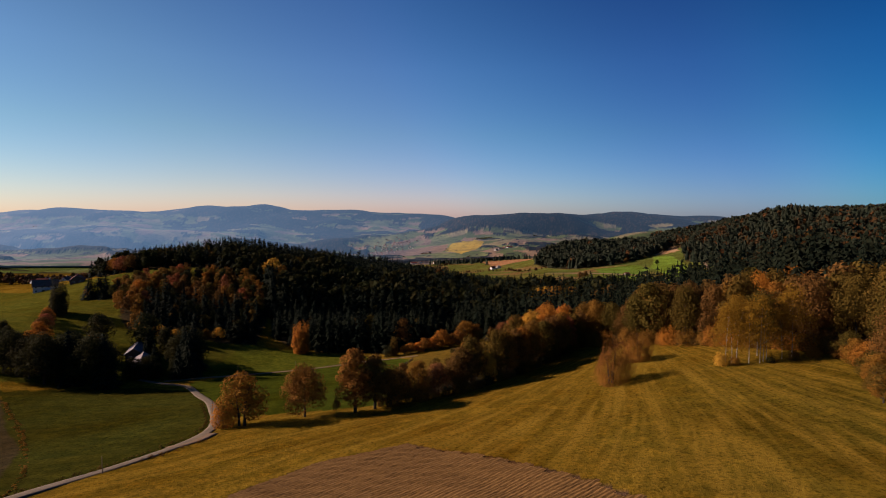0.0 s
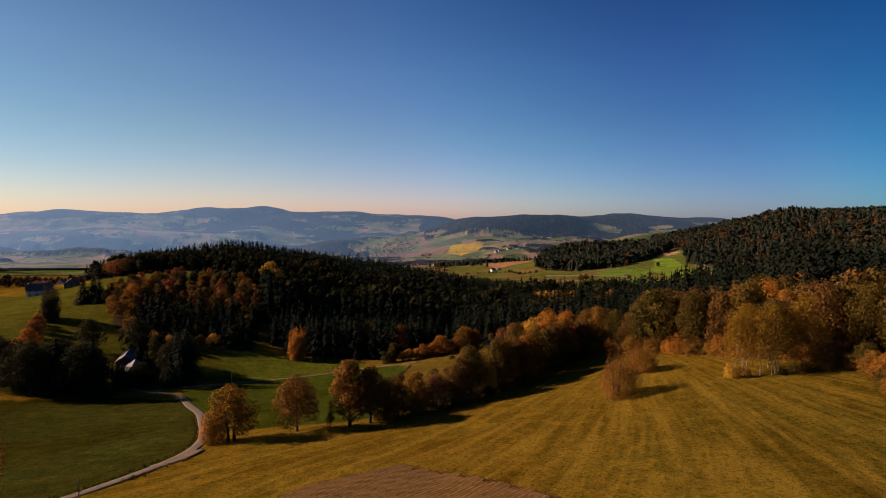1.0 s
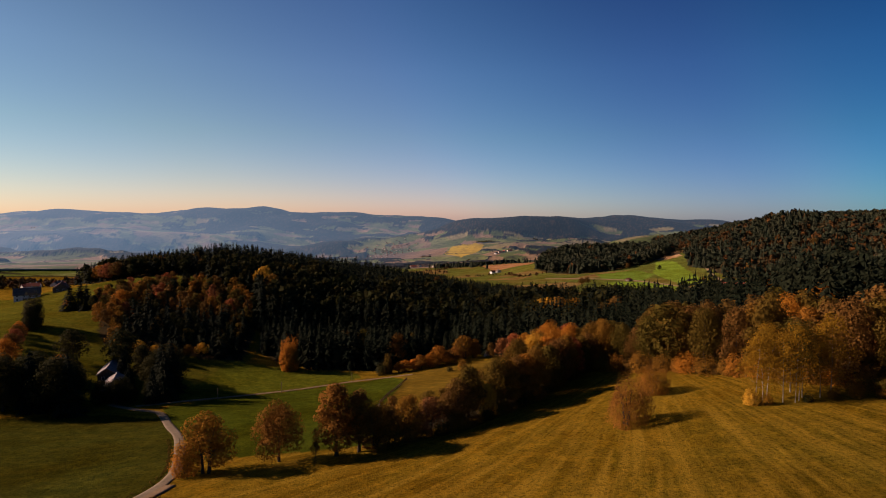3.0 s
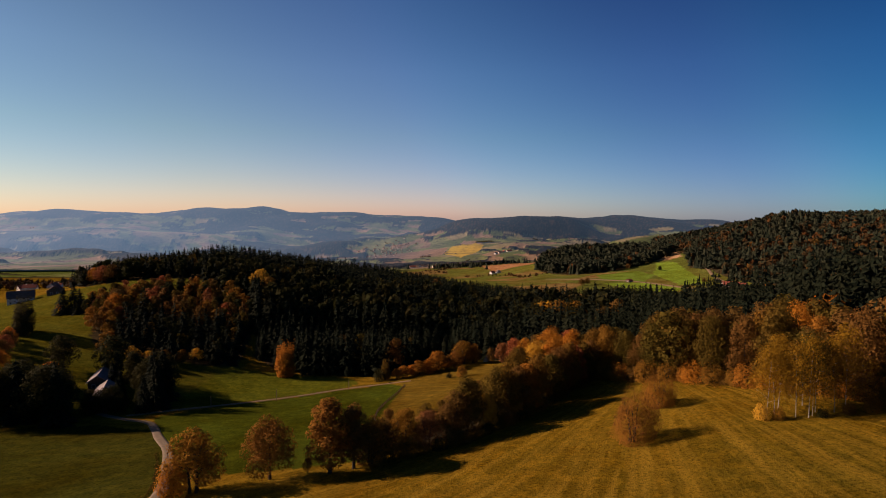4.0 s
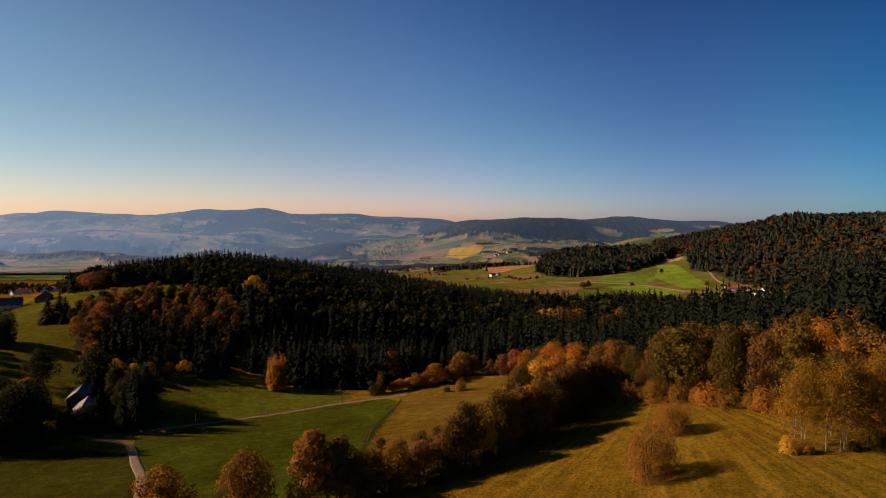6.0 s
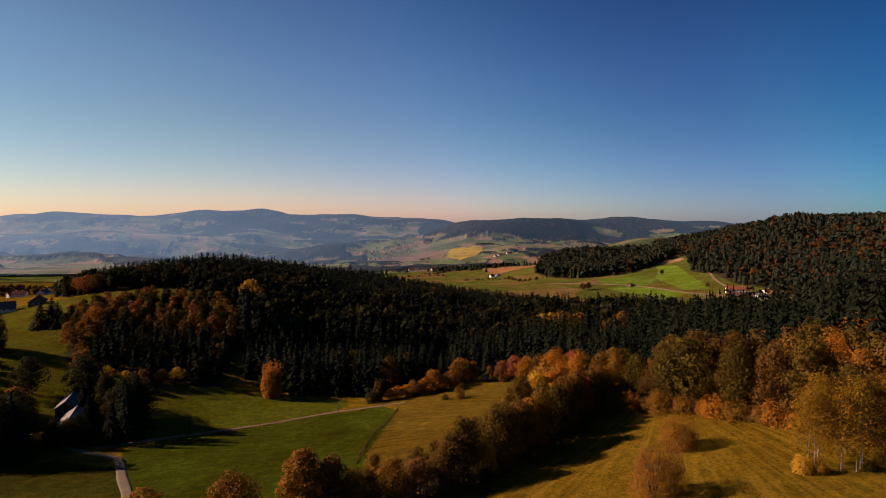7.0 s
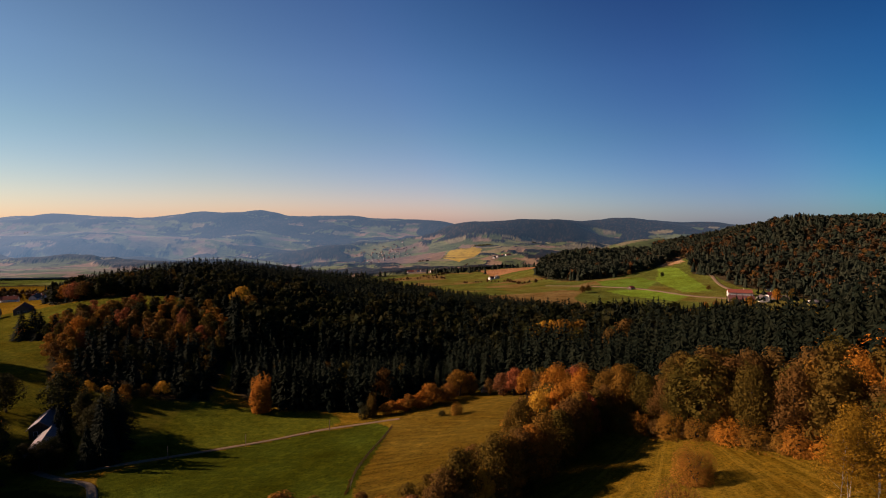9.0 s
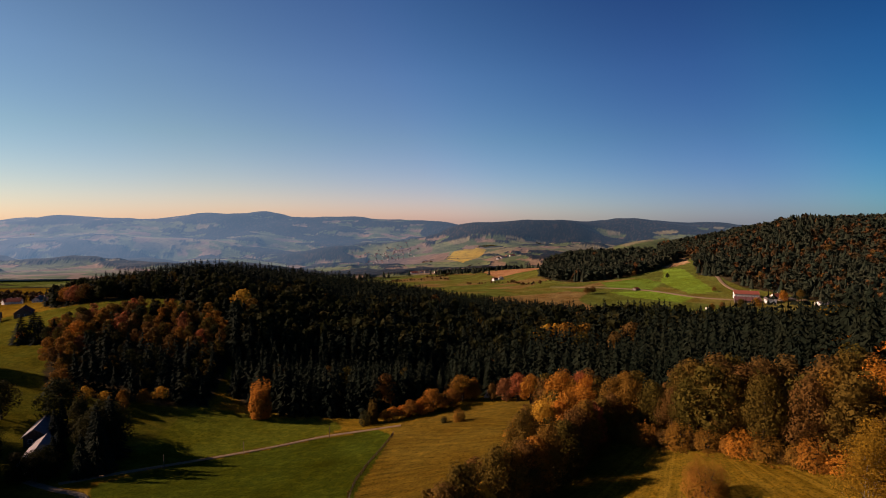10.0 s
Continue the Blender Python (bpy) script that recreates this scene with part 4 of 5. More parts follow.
def tree_kind(kind, colour, seed):
    """The pattern of one kind of tree, 10 m high, built once."""
    key = (kind, colour, seed)
    if key not in MADE:
        s = 100 + seed * 17 + sum(map(ord, kind + colour))
        if kind == "round":
            t = broadleaf(s, 10, 8.0, 1.2, colour, 7600, 0.215, lobes=16)
        elif kind == "tall":
            t = broadleaf(s, 10, 5.6, 1.0, colour, 6600, 0.2, lobes=16, top=0.35)
        elif kind == "fine":
            t = broadleaf(s, 10, 6.6, 0.8, colour, 11000, 0.145, lobes=22, limbs=8, top=0.1)
        elif kind == "round far off":
            t = broadleaf(s, 10, 8.0, 1.2, colour, 2800, 0.34, lobes=16, limbs=4)
        elif kind == "clump":
            t = broadleaf(s, 10, 8.2, 0.5, colour, 4800, 0.25, stems=4, lobes=12, top=0.2)
        elif kind == "shrub":
            t = broadleaf(s, 10, 13.0, 0.3, colour, 2300, 0.5, stems=3, limbs=2, peak=-0.4)
        elif kind == "dome":
            t = broadleaf(s, 10, 11.5, 0.3, colour, 8500, 0.25, stems=4, limbs=3, peak=-1.3)
        elif kind == "thorn":
            t = broadleaf(s, 10, 11.0, 0.3, colour, 13000, 0.16, stems=5, limbs=1, peak=-0.6, lean=0.16)
            r = np.random.default_rng(s)
            p, d = dome_points(r, 2600, 9.6, 10.6, -0.6)
            p[:, 0] += 0.16 * p[:, 2]
            v, f = twigs(r, p[p[:, 2] > 2.2], d[p[:, 2] > 2.2], 0.55)
            part("twig_spray", mesh_of("twig_spray", v, [f], LEAF["twig"]), t, "pinkish-brown bare twigs")
        elif kind == "birch":
            t = broadleaf(s, 10, 5.4, 0.6, colour, 4600, 0.12, thin=0.6, bark=BIRCH_BARK, lobes=14, top=0.3, thick=0.045, limbs=9)
        elif kind == "column":
            t = broadleaf(s, 10, 4.2, 0.3, colour, 4200, 0.28, peak=-2.6)
        elif kind == "sparse":
            t = broadleaf(s, 10, 9.5, 2.2, colour, 1300, 0.42, lobes=9, limbs=9)
        elif kind == "spruce":
            t = new("tree")
            r = np.random.default_rng(s)
            v, f = conifer_arrays(r, 520, 0.2, 0.06)
            part("trunk", mesh_of("trunk", *[q if i == 0 else [q] for i, q in enumerate(tube(np.array([(0, 0, -0.4), (0, 0, 4), (0, 0, 9.4)], float), [0.22, 0.15, 0.03]))], BARK), t)
            part("crown", mesh_of("crown", v * 10, [f], LEAF[colour]), t)
        t.name = "tree"
        MADE[key] = [t, False]
    return MADE[key]


def plant(x, y, high, kind, colour, label, wide=1.0, seed=0, group="", category="tree", name="tree", sink=0.1, turn=None):
    entry = tree_kind("round far off" if kind == "round" and y > 225 else kind, colour, seed)
    turn = (x * 37.1 + y * 17.3) % 360 if turn is None else turn
    k = high / 10
    m = pose(x, y, ground_at(x, y) - sink, 0, 0, turn) @ Matrix.Diagonal((k * wide, k * wide, k, 1))
    if entry[1]:
        src = entry[0]
        ob = copy_thing(src, m @ Matrix.Diagonal((*[1 / v for v in src.scale], 1)))
    else:
        ob = entry[0]
        ob.matrix_basis = m
        entry[1] = True
    ob.name = name
    for key in ("label", "category", "group"):
        if key in ob:
            del ob[key]
    return tagged(ob, label, category, group)


# trees along the foot of the mown meadow
HEDGE = "trees along the meadow edge"
plant(-50.6, 122.8, 6.0, "shrub", "orange", "low orange shrub beside the lane", 0.75, group=HEDGE, name="shrub", category="shrub")
plant(-46.8, 123.4, 12.2, "clump", "ochre", "slender many-stemmed ochre tree by the lane", 1.12, group=HEDGE)
plant(-34.4, 128.6, 12.7, "round", "russet", "round russet-brown oak standing alone above the meadow", 0.98, group=HEDGE)
plant(-23.0, 129.8, 15.4, "tall", "russet", "tall russet-brown tree with a dense crown", 1.25, group=HEDGE)
plant(-18.6, 131.6, 13.4, "tall", "brown", "dark brown tree leaning on its taller neighbour", 1.2, 1, group=HEDGE)
plant(-27.2, 129.4, 4.2, "sparse", "twig", "thin bare sapling between two trees", 0.6, group=HEDGE)
for x, y, h, kind, colour, wide, words in (
        (-15.5, 133.5, 9.5, "clump", "ochre", 1.0, "ochre hedge shrub with many stems"), (2.6, 146, 10.5, "clump", "brown", 1.0, "brown hedge shrub with many stems"), (15.4, 156.2, 12, "tall", "ochre", 1.2, "ochre tree in the hedge"),
        (21, 161, 12.0, "tall", "amber", 1.2, "amber tree in the hedge"), (31, 173, 12.8, "round", "brown", 0.95, "brown tree in the hedge"), (36, 181, 12.8, "tall", "ochre", 1.2, "ochre tree in the hedge"),
        (42.5, 188.5, 12.5, "tall", "olive", 1.2, "olive tree in the hedge"),
        (-13.2, 136.5, 8.2, "clump", "brown", 1.0, "brown hedge shrub with many stems"), (-8.6, 138.5, 9.2, "clump", "ochre", 1.0, "ochre hedge shrub with many stems"),
        (-4.0, 141, 8.0, "clump", "rust", 1.1, "rust-coloured hedge shrub with many stems"), (0.6, 143.5, 8.8, "clump", "brown", 1.0, "brown hedge shrub with many stems"),
        (5.0, 148.5, 12.8, "tall", "olive", 1.2, "olive green tree in the hedge"), (9.5, 149.5, 8.4, "clump", "yellow", 0.8, "small yellow-green tree in the hedge"),
        (12.5, 154, 13.2, "round", "olive", 0.95, "dark olive tree in the hedge"), (18.5, 159, 11.8, "tall", "brown", 1.2, "brown tree in the hedge"),
        (23.5, 163.5, 13.4, "round", "ochre", 0.95, "ochre tree in the hedge"), (28.5, 169.5, 12.2, "tall", "olive", 1.25, "olive tree in the hedge"),
        (33.5, 177, 12.8, "round", "brown", 0.9, "brown tree in the hedge"), (39, 185, 11.5, "tall", "rust", 1.2, "rust-brown tree in the hedge"),
        (46, 191, 12.5, "round", "brown", 0.9, "brown tree where the hedge meets the wood"), (20, 172, 15, "round", "olive", 0.9, "green oak within the wooded strip"),
        (33, 186, 15.5, "round", "orange", 0.95, "bright orange beech in the wooded strip"), (43, 206, 16, "round", "orange", 0.95, "bright orange beech in the wooded strip"),
        (26, 181, 15, "round", "yellow", 0.9, "yellow tree in the wooded strip"), (49, 199, 15.5, "round", "ochre", 0.95, "ochre oak in the wooded strip"),
        (38, 216, 16, "round", "orange", 0.95, "bright orange beech in the wooded strip"), (46, 224, 15, "round", "rust", 0.9, "rust-red tree in the wooded strip"),
        (52, 195, 15, "round", "ochre", 0.95, "ochre oak in the wooded strip"), (56.5, 190, 14, "round", "olive", 0.95, "olive oak in the wooded strip"), (59, 185, 13, "round", "brown", 0.95, "brown oak in the wooded strip"),
        (53, 203, 16, "round", "ochre", 0.95, "ochre oak in the wooded strip"), (40, 196, 15, "round", "orange", 0.95, "brown oak in the wooded strip")):
    plant(x, y, h * (1.1 if x < 40 else 1.0), kind, colour, words, wide * (0.82 if kind == "round" else 1.0), int(x) % 2, HEDGE)

for i, (x, y) in enumerate(smooth_line([(-17, 134.5), (-8, 137), (2, 142), (12, 150.5), (21, 159.5), (30, 170), (38, 182.5), (46, 189.5)], 3.0)):
    plant(x, y, 2.6 + (i * 5 % 4) * 0.5, "shrub", ("brown", "green", "olive", "brown")[i % 4], "low dark undergrowth along the foot of the hedge", 1.0, i % 2, "undergrowth", "shrub", "shrub")

# the two bushes on the meadow
plant(36.2, 128.6, 9.8, "thorn", "russet", "dense reddish-brown thorn bush on the open meadow", 0.84, turn=0, name="bush", category="bush")
plant(50.2, 150.3, 6.8, "dome", "amber", "rounded orange bush on the open meadow", 1.05, name="bush", category="bush")

# birches in front of the wood
BIRCHES = "birches at the wood edge"
for x, y, h, colour, wide in ((63.6, 131, 14.5, "birch", 1.1), (66, 132.5, 16.3, "birch", 1.1), (68.2, 129.4, 15.4, "birch", 1.15), (70.4, 128.9, 16.6, "birch", 1.05), (71.6, 129.6, 15.8, "olive", 1.05), (73.5, 131.5, 16.8, "olive", 1.1),
                              (76.2, 130, 16.2, "birch", 1.1), (79.5, 131.5, 17.5, "birch", 1.15), (74, 136, 17, "olive", 1.1), (69, 136, 16.5, "birch", 1.15)):
    plant(x, y, h, "birch", colour, f"white-stemmed birch with thin {'olive' if colour == 'olive' else 'ochre'} foliage", wide, int(y) % 2, BIRCHES)
for x, y, h, colour in ((62.3, 130.3, 3.4, "yellow"), (64.8, 129.4, 2.6, "ochre"), (72.6, 128.3, 2.0, "green"), (78, 128.6, 2.4, "brown"), (82, 128, 3, "ochre")):
    plant(x, y, h, "shrub", colour, f"low {colour} undergrowth at the foot of the birches", 0.8, group="undergrowth", name="shrub", category="shrub")

# the front row of the oak wood and its fringe
OAKS = "trees at the front of the wood"
for x, y, h, kind, colour, words in (
        (61, 180, 16, "round", "olive", "broad olive-green oak"), (66.5, 172, 17, "tall", "olive", "tall olive oak"), (70, 165.5, 17.5, "round", "olive", "broad olive-green oak"),
        (75.5, 160, 17, "tall", "brown", "brown oak"), (80, 152.5, 18, "round", "olive", "broad olive oak"), (84, 145, 17, "tall", "amber", "amber maple"),
        (89, 139, 19, "round", "brown", "broad brown oak"), (94, 131, 18, "round", "olive", "broad olive oak"), (88, 158, 19, "round", "orange", "tall orange beech"),
        (95, 120, 21, "fine", "olive", "broad olive-green oak"), (89, 113, 20, "fine", "olive", "olive-green oak"), (84, 107, 17, "fine", "brown", "brown-leaved oak"),
        (92, 102, 22, "fine", "olive", "tall olive oak"), (82, 99, 15, "fine", "olive", "olive-green maple"), (88, 92, 21, "fine", "brown", "tall brown beech"), (98, 110, 23, "fine", "brown", "tall brown oak"),
        (86, 84, 18, "fine", "olive", "olive-green oak"), (99, 127, 21, "fine", "olive", "broad olive-green oak"), (79, 182, 18, "round", "brown", "brown oak"), (90, 170, 19, "round", "olive", "olive-green oak"), (74, 190, 17, "round", "brown", "brown oak"), (68, 198, 17, "round", "olive", "olive-green oak")):
    plant(x, y, h, kind, colour, words + " standing at the edge of the wood", 0.72 if kind == "round" else 0.95, int(x) % 2, OAKS)
fringe = smooth_line([(47, 191), (52, 183), (55, 178.5), (59.5, 174.5), (64, 170), (69, 162), (75, 153), (79, 147), (83, 140.5), (88, 130), (84, 117), (79, 107), (72.5, 97.5), (71, 93.5), (74, 89)], 2.2)
for i, (x, y) in enumerate(fringe):
    colour = ("ochre", "amber", "brown", "ochre", "orange", "brown", "amber")[i * 5 % 7]
    colour = colour if y > 125 else ("olive", "amber", "ochre", "olive")[i % 4]
    plant(x, y, (2.6 if y > 125 else 3.4) + (i * 7 % 5) * 0.8, "shrub" if y > 125 else "clump", colour, f"low {colour} shrub on the fringe of the wood", 1.05 if y > 125 else 1.3, i % 2, "shrubs on the wood fringe", "shrub", "shrub")

# shrubs and trees round the far end of the farm track
plant(-71.0, 261.6, 14.2, "column", "orange", "bright orange columnar tree against the dark spruces", 1.45)
plant(-25.2, 253.4, 8.5, "column", "olive", "small pointed olive tree at the end of the track", 1.15)
plant(-27.5, 251.8, 5.5, "shrub", "green", "dark green shrub at the end of the track", 0.8, name="shrub", category="shrub")
for x, y, h, colour in ((-20.5, 254, 3.8, "ochre"), (-17.5, 255.2, 4.6, "amber"), (-14, 257.4, 4.2, "orange"), (-11.2, 258, 5.6, "amber"), (-7, 260.6, 5.2, "orange"), (-2.6, 262, 8, "amber"), (1, 264.5, 5.4, "brown"), (5, 268, 6.4, "russet")):
    plant(x, y, h * 1.2, "clump" if int(x) % 3 else "dome", colour, f"{colour} hazel shrub in the hedge below the spruces", 1.55, int(h) % 2, "hazel hedge", "shrub", "shrub")
for x, y, h, colour in ((22, 272, 7.5, "brown"), (27, 269, 10, "rust"), (32, 266, 12, "rust"), (36, 258, 12, "orange")):
    plant(x, y, h, "clump", colour, f"{colour} small tree at the far end of the pasture", 1.0, int(h) % 2, "hazel hedge")
plant(14, 277, 9.5, "clump", "amber", "rounded amber hazel beside a larger one", 1.2, name="shrub", category="shrub")
plant(9.0, 275, 11.5, "clump", "ochre", "large rounded ochre hazel below the spruces", 1.3, name="shrub", category="shrub")
plant(7.3, 242.3, 4.4, "dome", "ochre", "small ochre bush on the pasture", 0.95, name="bush", category="bush")
plant(2.0, 243, 2.4, "shrub", "green", "low green bush on the pasture", 0.9, name="bush", category="bush")

# trees round the shaded farmyard
YARD = "dark trees round the farmyard"
for x, y, h, kind, colour, words in (
        (-141, 183, 15, "round", "green", "dark green lime"), (-133, 179, 17, "round", "green", "dark green lime"), (-125.5, 180.5, 19, "spruce", "spruce", "dark spruce"), (-118, 181, 18, "round", "green", "dark green lime"),
        (-113.5, 179.5, 19, "spruce", "spruce", "dark spruce"), (-138, 186, 16, "tall", "brown", "shaded brown tree"), (-99, 205.5, 19, "spruce", "spruce", "dark spruce"),
        (-101, 215, 20, "spruce", "spruce", "dark spruce"), (-96.5, 202, 17, "spruce", "spruce", "dark spruce"), (-106, 221, 13, "round", "green", "dark green lime"), 
        (-128, 231, 17, "round", "green", "dark green lime"), (-146, 228, 14, "round", "green", "dark green lime"),
        (-119, 186, 10, "round", "green", "dark green lime"), (-126, 196, 13, "round", "green", "dark green lime"), (-98.5, 198, 13, "spruce", "spruce", "dark spruce"), (-106, 214, 14, "round", "green", "dark green lime"),
        (-108.5, 194, 8.5, "clump", "green", "dark green elder"), (-105.5, 197, 6, "clump", "green", "dark green elder"), (-112.8, 193.5, 8, "clump", "green", "dark green elder"), (-110.5, 203.5, 10, "spruce", "spruce", "dark spruce"), (-113, 209, 11, "spruce", "spruce", "dark spruce"), (-109, 198.8, 8.5, "clump", "green", "dark green elder"), (-122, 219.5, 11, "spruce", "spruce", "dark spruce"), (-123.5, 225, 12, "spruce", "spruce", "dark spruce"),
        (-104, 206.5, 6, "clump", "green", "dark green elder"), (-116, 223, 14, "tall", "green", "dark green tree"), (-148, 193, 14, "tall", "orange", "orange-topped tree"), (-129, 186, 17, "round", "green", "dark green lime"), (-136, 195, 15, "round", "green", "dark green lime"), (-129.5, 200, 14, "round", "green", "dark green lime"), (-121.5, 186.5, 16, "round", "green", "dark green lime"), (-146, 184, 16, "round", "green", "dark green lime"), (-152, 186, 15, "round", "green", "dark green lime"), (-101.5, 208.5, 18, "spruce", "spruce", "dark spruce"), (-104, 217.5, 17, "round", "green", "dark green lime"), (-140, 213, 9, "clump", "orange", "orange shrub")):
    plant(x, y, h, kind, colour, words + " beside the farm buildings", 1.1, int(x) % 2, YARD)
for x, y, h in ((-143.5, 191, 7), (-149, 189.5, 6.5), (-154, 188, 7), (-159, 187, 6.5), (-165, 186, 7), (-171, 185, 6.5)):
    plant(x, y, h, "round", "rust" if x in (-149, -165) else "green", "small tree in the row behind the green field", 0.95, int(x) % 2, "row of small trees")
for x, y, h, colour in ((-138, 246, 9, "ochre"), (-132.5, 249.5, 6.5, "yellow"), (-127, 252, 5, "yellow"), (-121.5, 254.5, 6, "ochre"), (-115.5, 258, 6.2, "ochre"), (-111, 261.5, 6.6, "yellow"), (-118, 249, 5.2, "ochre")):
    plant(x, y, h, "sparse" if colour == "yellow" else "round", colour, f"{colour} fruit tree in the orchard", 1.05, int(x) % 2, "orchard trees")
# trees down the left-hand slope
for x, y, h, kind, colour, words in (
        (-190.5, 266, 16, "column", "green", "dark pointed poplar"), (-187, 259.5, 14, "column", "green", "dark pointed poplar"), (-186.5, 252, 5, "clump", "rust", "rust-red shrub"), (-182.5, 247, 7, "clump", "orange", "orange shrub"), (-178, 241, 7.5, "clump", "brown", "brown shrub"),
        (-173.5, 234, 8, "clump", "rust", "rust-brown shrub"), (-168.5, 226, 9, "clump", "brown", "dark brown shrub"), (-163, 217, 10, "clump", "orange", "orange tree"), (-170, 208, 11, "tall", "green", "dark green tree"),
        (-164, 203, 11, "tall", "green", "dark green tree"), (-158, 197, 11, "round", "green", "dark green tree")):
    plant(x, y, h, kind, colour, words + " in the row down the slope", 1.15, int(y) % 2, "row of trees down the slope")
for x, y, h in ((-204, 309, 14), (-199.5, 311, 15.5), (-195, 309, 13.5), (-190, 312, 11)):
    plant(x, y, h, "spruce", "spruce", "dark spreading pine at the corner of the slope", 1.7, int(x) % 2, "pines on the slope")
for x, y, h, kind, colour, words in (
        (-180, 318, 11, "round", "brown", "brown oak"), (-172, 303, 12, "round", "orange", "bright orange maple"), (-163, 291, 9, "clump", "rust", "rust-red shrub"), (-157, 275, 9, "clump", "ochre", "ochre shrub"),
        (-176, 335, 12, "round", "ochre", "ochre oak"), (-168, 340, 11, "round", "brown", "brown oak"), (-186, 330, 10, "clump", "brown", "brown shrub"), (-160, 346, 13, "spruce", "spruce", "dark spruce"), (-154, 350, 12, "spruce", "spruce", "dark spruce"),
        (-110, 300, 10, "round", "olive", "pale olive tree"), (-212, 318, 5, "clump", "orange", "small orange shrub"),
        (-236, 392, 13, "round", "rust", "rust-red beech"), (-244, 396, 12, "round", "orange", "orange beech"), (-228, 390, 13, "round", "brown", "brown beech"), (-118, 366, 17, "round", "yellow", "bright yellow maple"), (-110, 360, 15, "round", "ochre", "ochre maple")):
    plant(x, y, h, kind, colour, words + " on the wooded hill", 1.1, int(x) % 2, "trees on the wooded hill")
for x, y, h, colour in ((62, 352, 25, "yellow"), (70, 350, 26, "ochre"), (57, 346, 24, "yellow"), (80, 352, 25, "ochre"), (66, 340, 22, "ochre"), (140, 215, 19, "orange"), (118, 208, 18, "orange"), (128, 190, 20, "ochre"), (110, 178, 19, "orange")):
    plant(x, y, h, "round", colour, f"{colour} tree rising among dark spruces", 1.0, int(y) % 2, "autumn trees among spruces")
for x, y, h, colour in ((234, 912, 13, "brown"), (244, 916, 14, "brown"), (405, 1010, 10, "green"), (372, 1085, 12, "brown"), (410, 852, 8, "brown"), (330, 700, 10, "ochre"), (372, 712, 13, "olive"), (388, 706, 14, "ochre"), (352, 718, 9, "brown"), (440, 735, 14, "orange"), (452, 755, 13, "ochre"), (466, 742, 14, "olive")):
    plant(x, y, h, "round", colour, f"{colour} tree standing in the valley fields", 1.1, int(y) % 2, "trees in the valley")


# ==== buildings ====
def box_mesh(name, size, mat, centre=(0, 0, 0), bevel=0.02):
    bm = bmesh.new()
    bmesh.ops.create_cube(bm, size=1, matrix=Matrix.Translation(centre) @ Matrix.Diagonal((*size, 1)))
    if bevel:
        bmesh.ops.bevel(bm, geom=bm.edges[:], offset=bevel, segments=1, affect="EDGES")
    me = bpy.data.meshes.new(name)
    bm.to_mesh(me)
    bm.free()
    me.materials.append(mat)
    return me


def gabled(name, label, x, y, turn, long, deep, eave, ridge, wall_mat, roof_mat, windows=4, storeys=2, chimney=True, overhang=0.6, category="house", group="", simple=False):
    """A gabled building: long walls lie along its own x. Parts: wall, roof, chimney, windows, door."""
    z = min(ground_at(x + a, y + b) for a in (-long / 3, long / 3) for b in (-deep / 3, deep / 3))
    root = new(name)
    root.matrix_basis = pose(x, y, z, 0, 0, turn)
    a, b, low = long / 2, deep / 2, -2.5
    v = [(-a, -b, low), (a, -b, low), (a, b, low), (-a, b, low), (-a, -b, eave), (a, -b, eave), (a, b, eave), (-a, b, eave), (-a, 0, ridge), (a, 0, ridge)]
    part("wall", mesh_of("wall", v, [[(0, 1, 5, 4), (2, 3, 7, 6)], [(1, 2, 6), (1, 6, 5), (5, 6, 9), (3, 0, 4), (3, 4, 7), (4, 8, 7)]], wall_mat), root)
    slope = (ridge - eave) / b
    o, th = overhang, 0.28
    ya, za = b + o, eave - slope * o
    rv = []
    for xx in (-a - o, a + o):
        rv += [(xx, -ya, za + 0.05), (xx, 0, ridge + 0.05), (xx, ya, za + 0.05), (xx, -ya, za + th), (xx, 0, ridge + th), (xx, ya, za + th)]
    rf = [(0, 6, 7, 1), (1, 7, 8, 2), (3, 4, 10, 9), (4, 5, 11, 10), (0, 1, 4, 3), (1, 2, 5, 4), (6, 9, 10, 7), (7, 10, 11, 8), (0, 3, 9, 6), (2, 8, 11, 5)]
    roof = part("roof", mesh_of("roof", rv, [rf], roof_mat), root)
    if chimney:
        ch = part("chimney", box_mesh("chimney", (0.9, 0.7, 2.0), wall_mat, (a * 0.35, 0.8, ridge + 0.3)), roof)
    if simple:
        return tagged(root, label, category, group)
    pane = box_mesh("pane", (0.9, 0.05, 1.1), GLASS, (0, 0.02, 0), 0)
    surround = box_mesh("window", (1.15, 0.08, 1.35), PLASTER, (0, 0, 0), 0)
    for side in (-1, 1):
        for s in range(storeys):
            for i in range(windows):
                w = part("window", surround, root)
                w.matrix_basis = pose(-a + long * (i + 0.5) / windows, side * (b + 0.03), 1.4 + s * 2.7, 0, 0, 0 if side > 0 else 180)
                p = part("pane", pane, w)
                p.matrix_basis = pose(0, 0.04, 0)
    for side in (-1, 1):
        for i in (-1, 1):
            w = part("window", surround, root)
            w.matrix_basis = pose(side * (a + 0.03), i * deep * 0.2, eave * 0.62, 0, 0, -90 * side)
            p = part("pane", pane, w)
            p.matrix_basis = pose(0, 0.04, 0)
    d = part("door", box_mesh("door", (1.2, 0.1, 2.1), OLD_WOOD), root)
    d.matrix_basis = pose(-a * 0.1, -b - 0.05, 1.0)
    return tagged(root, label, category, group)


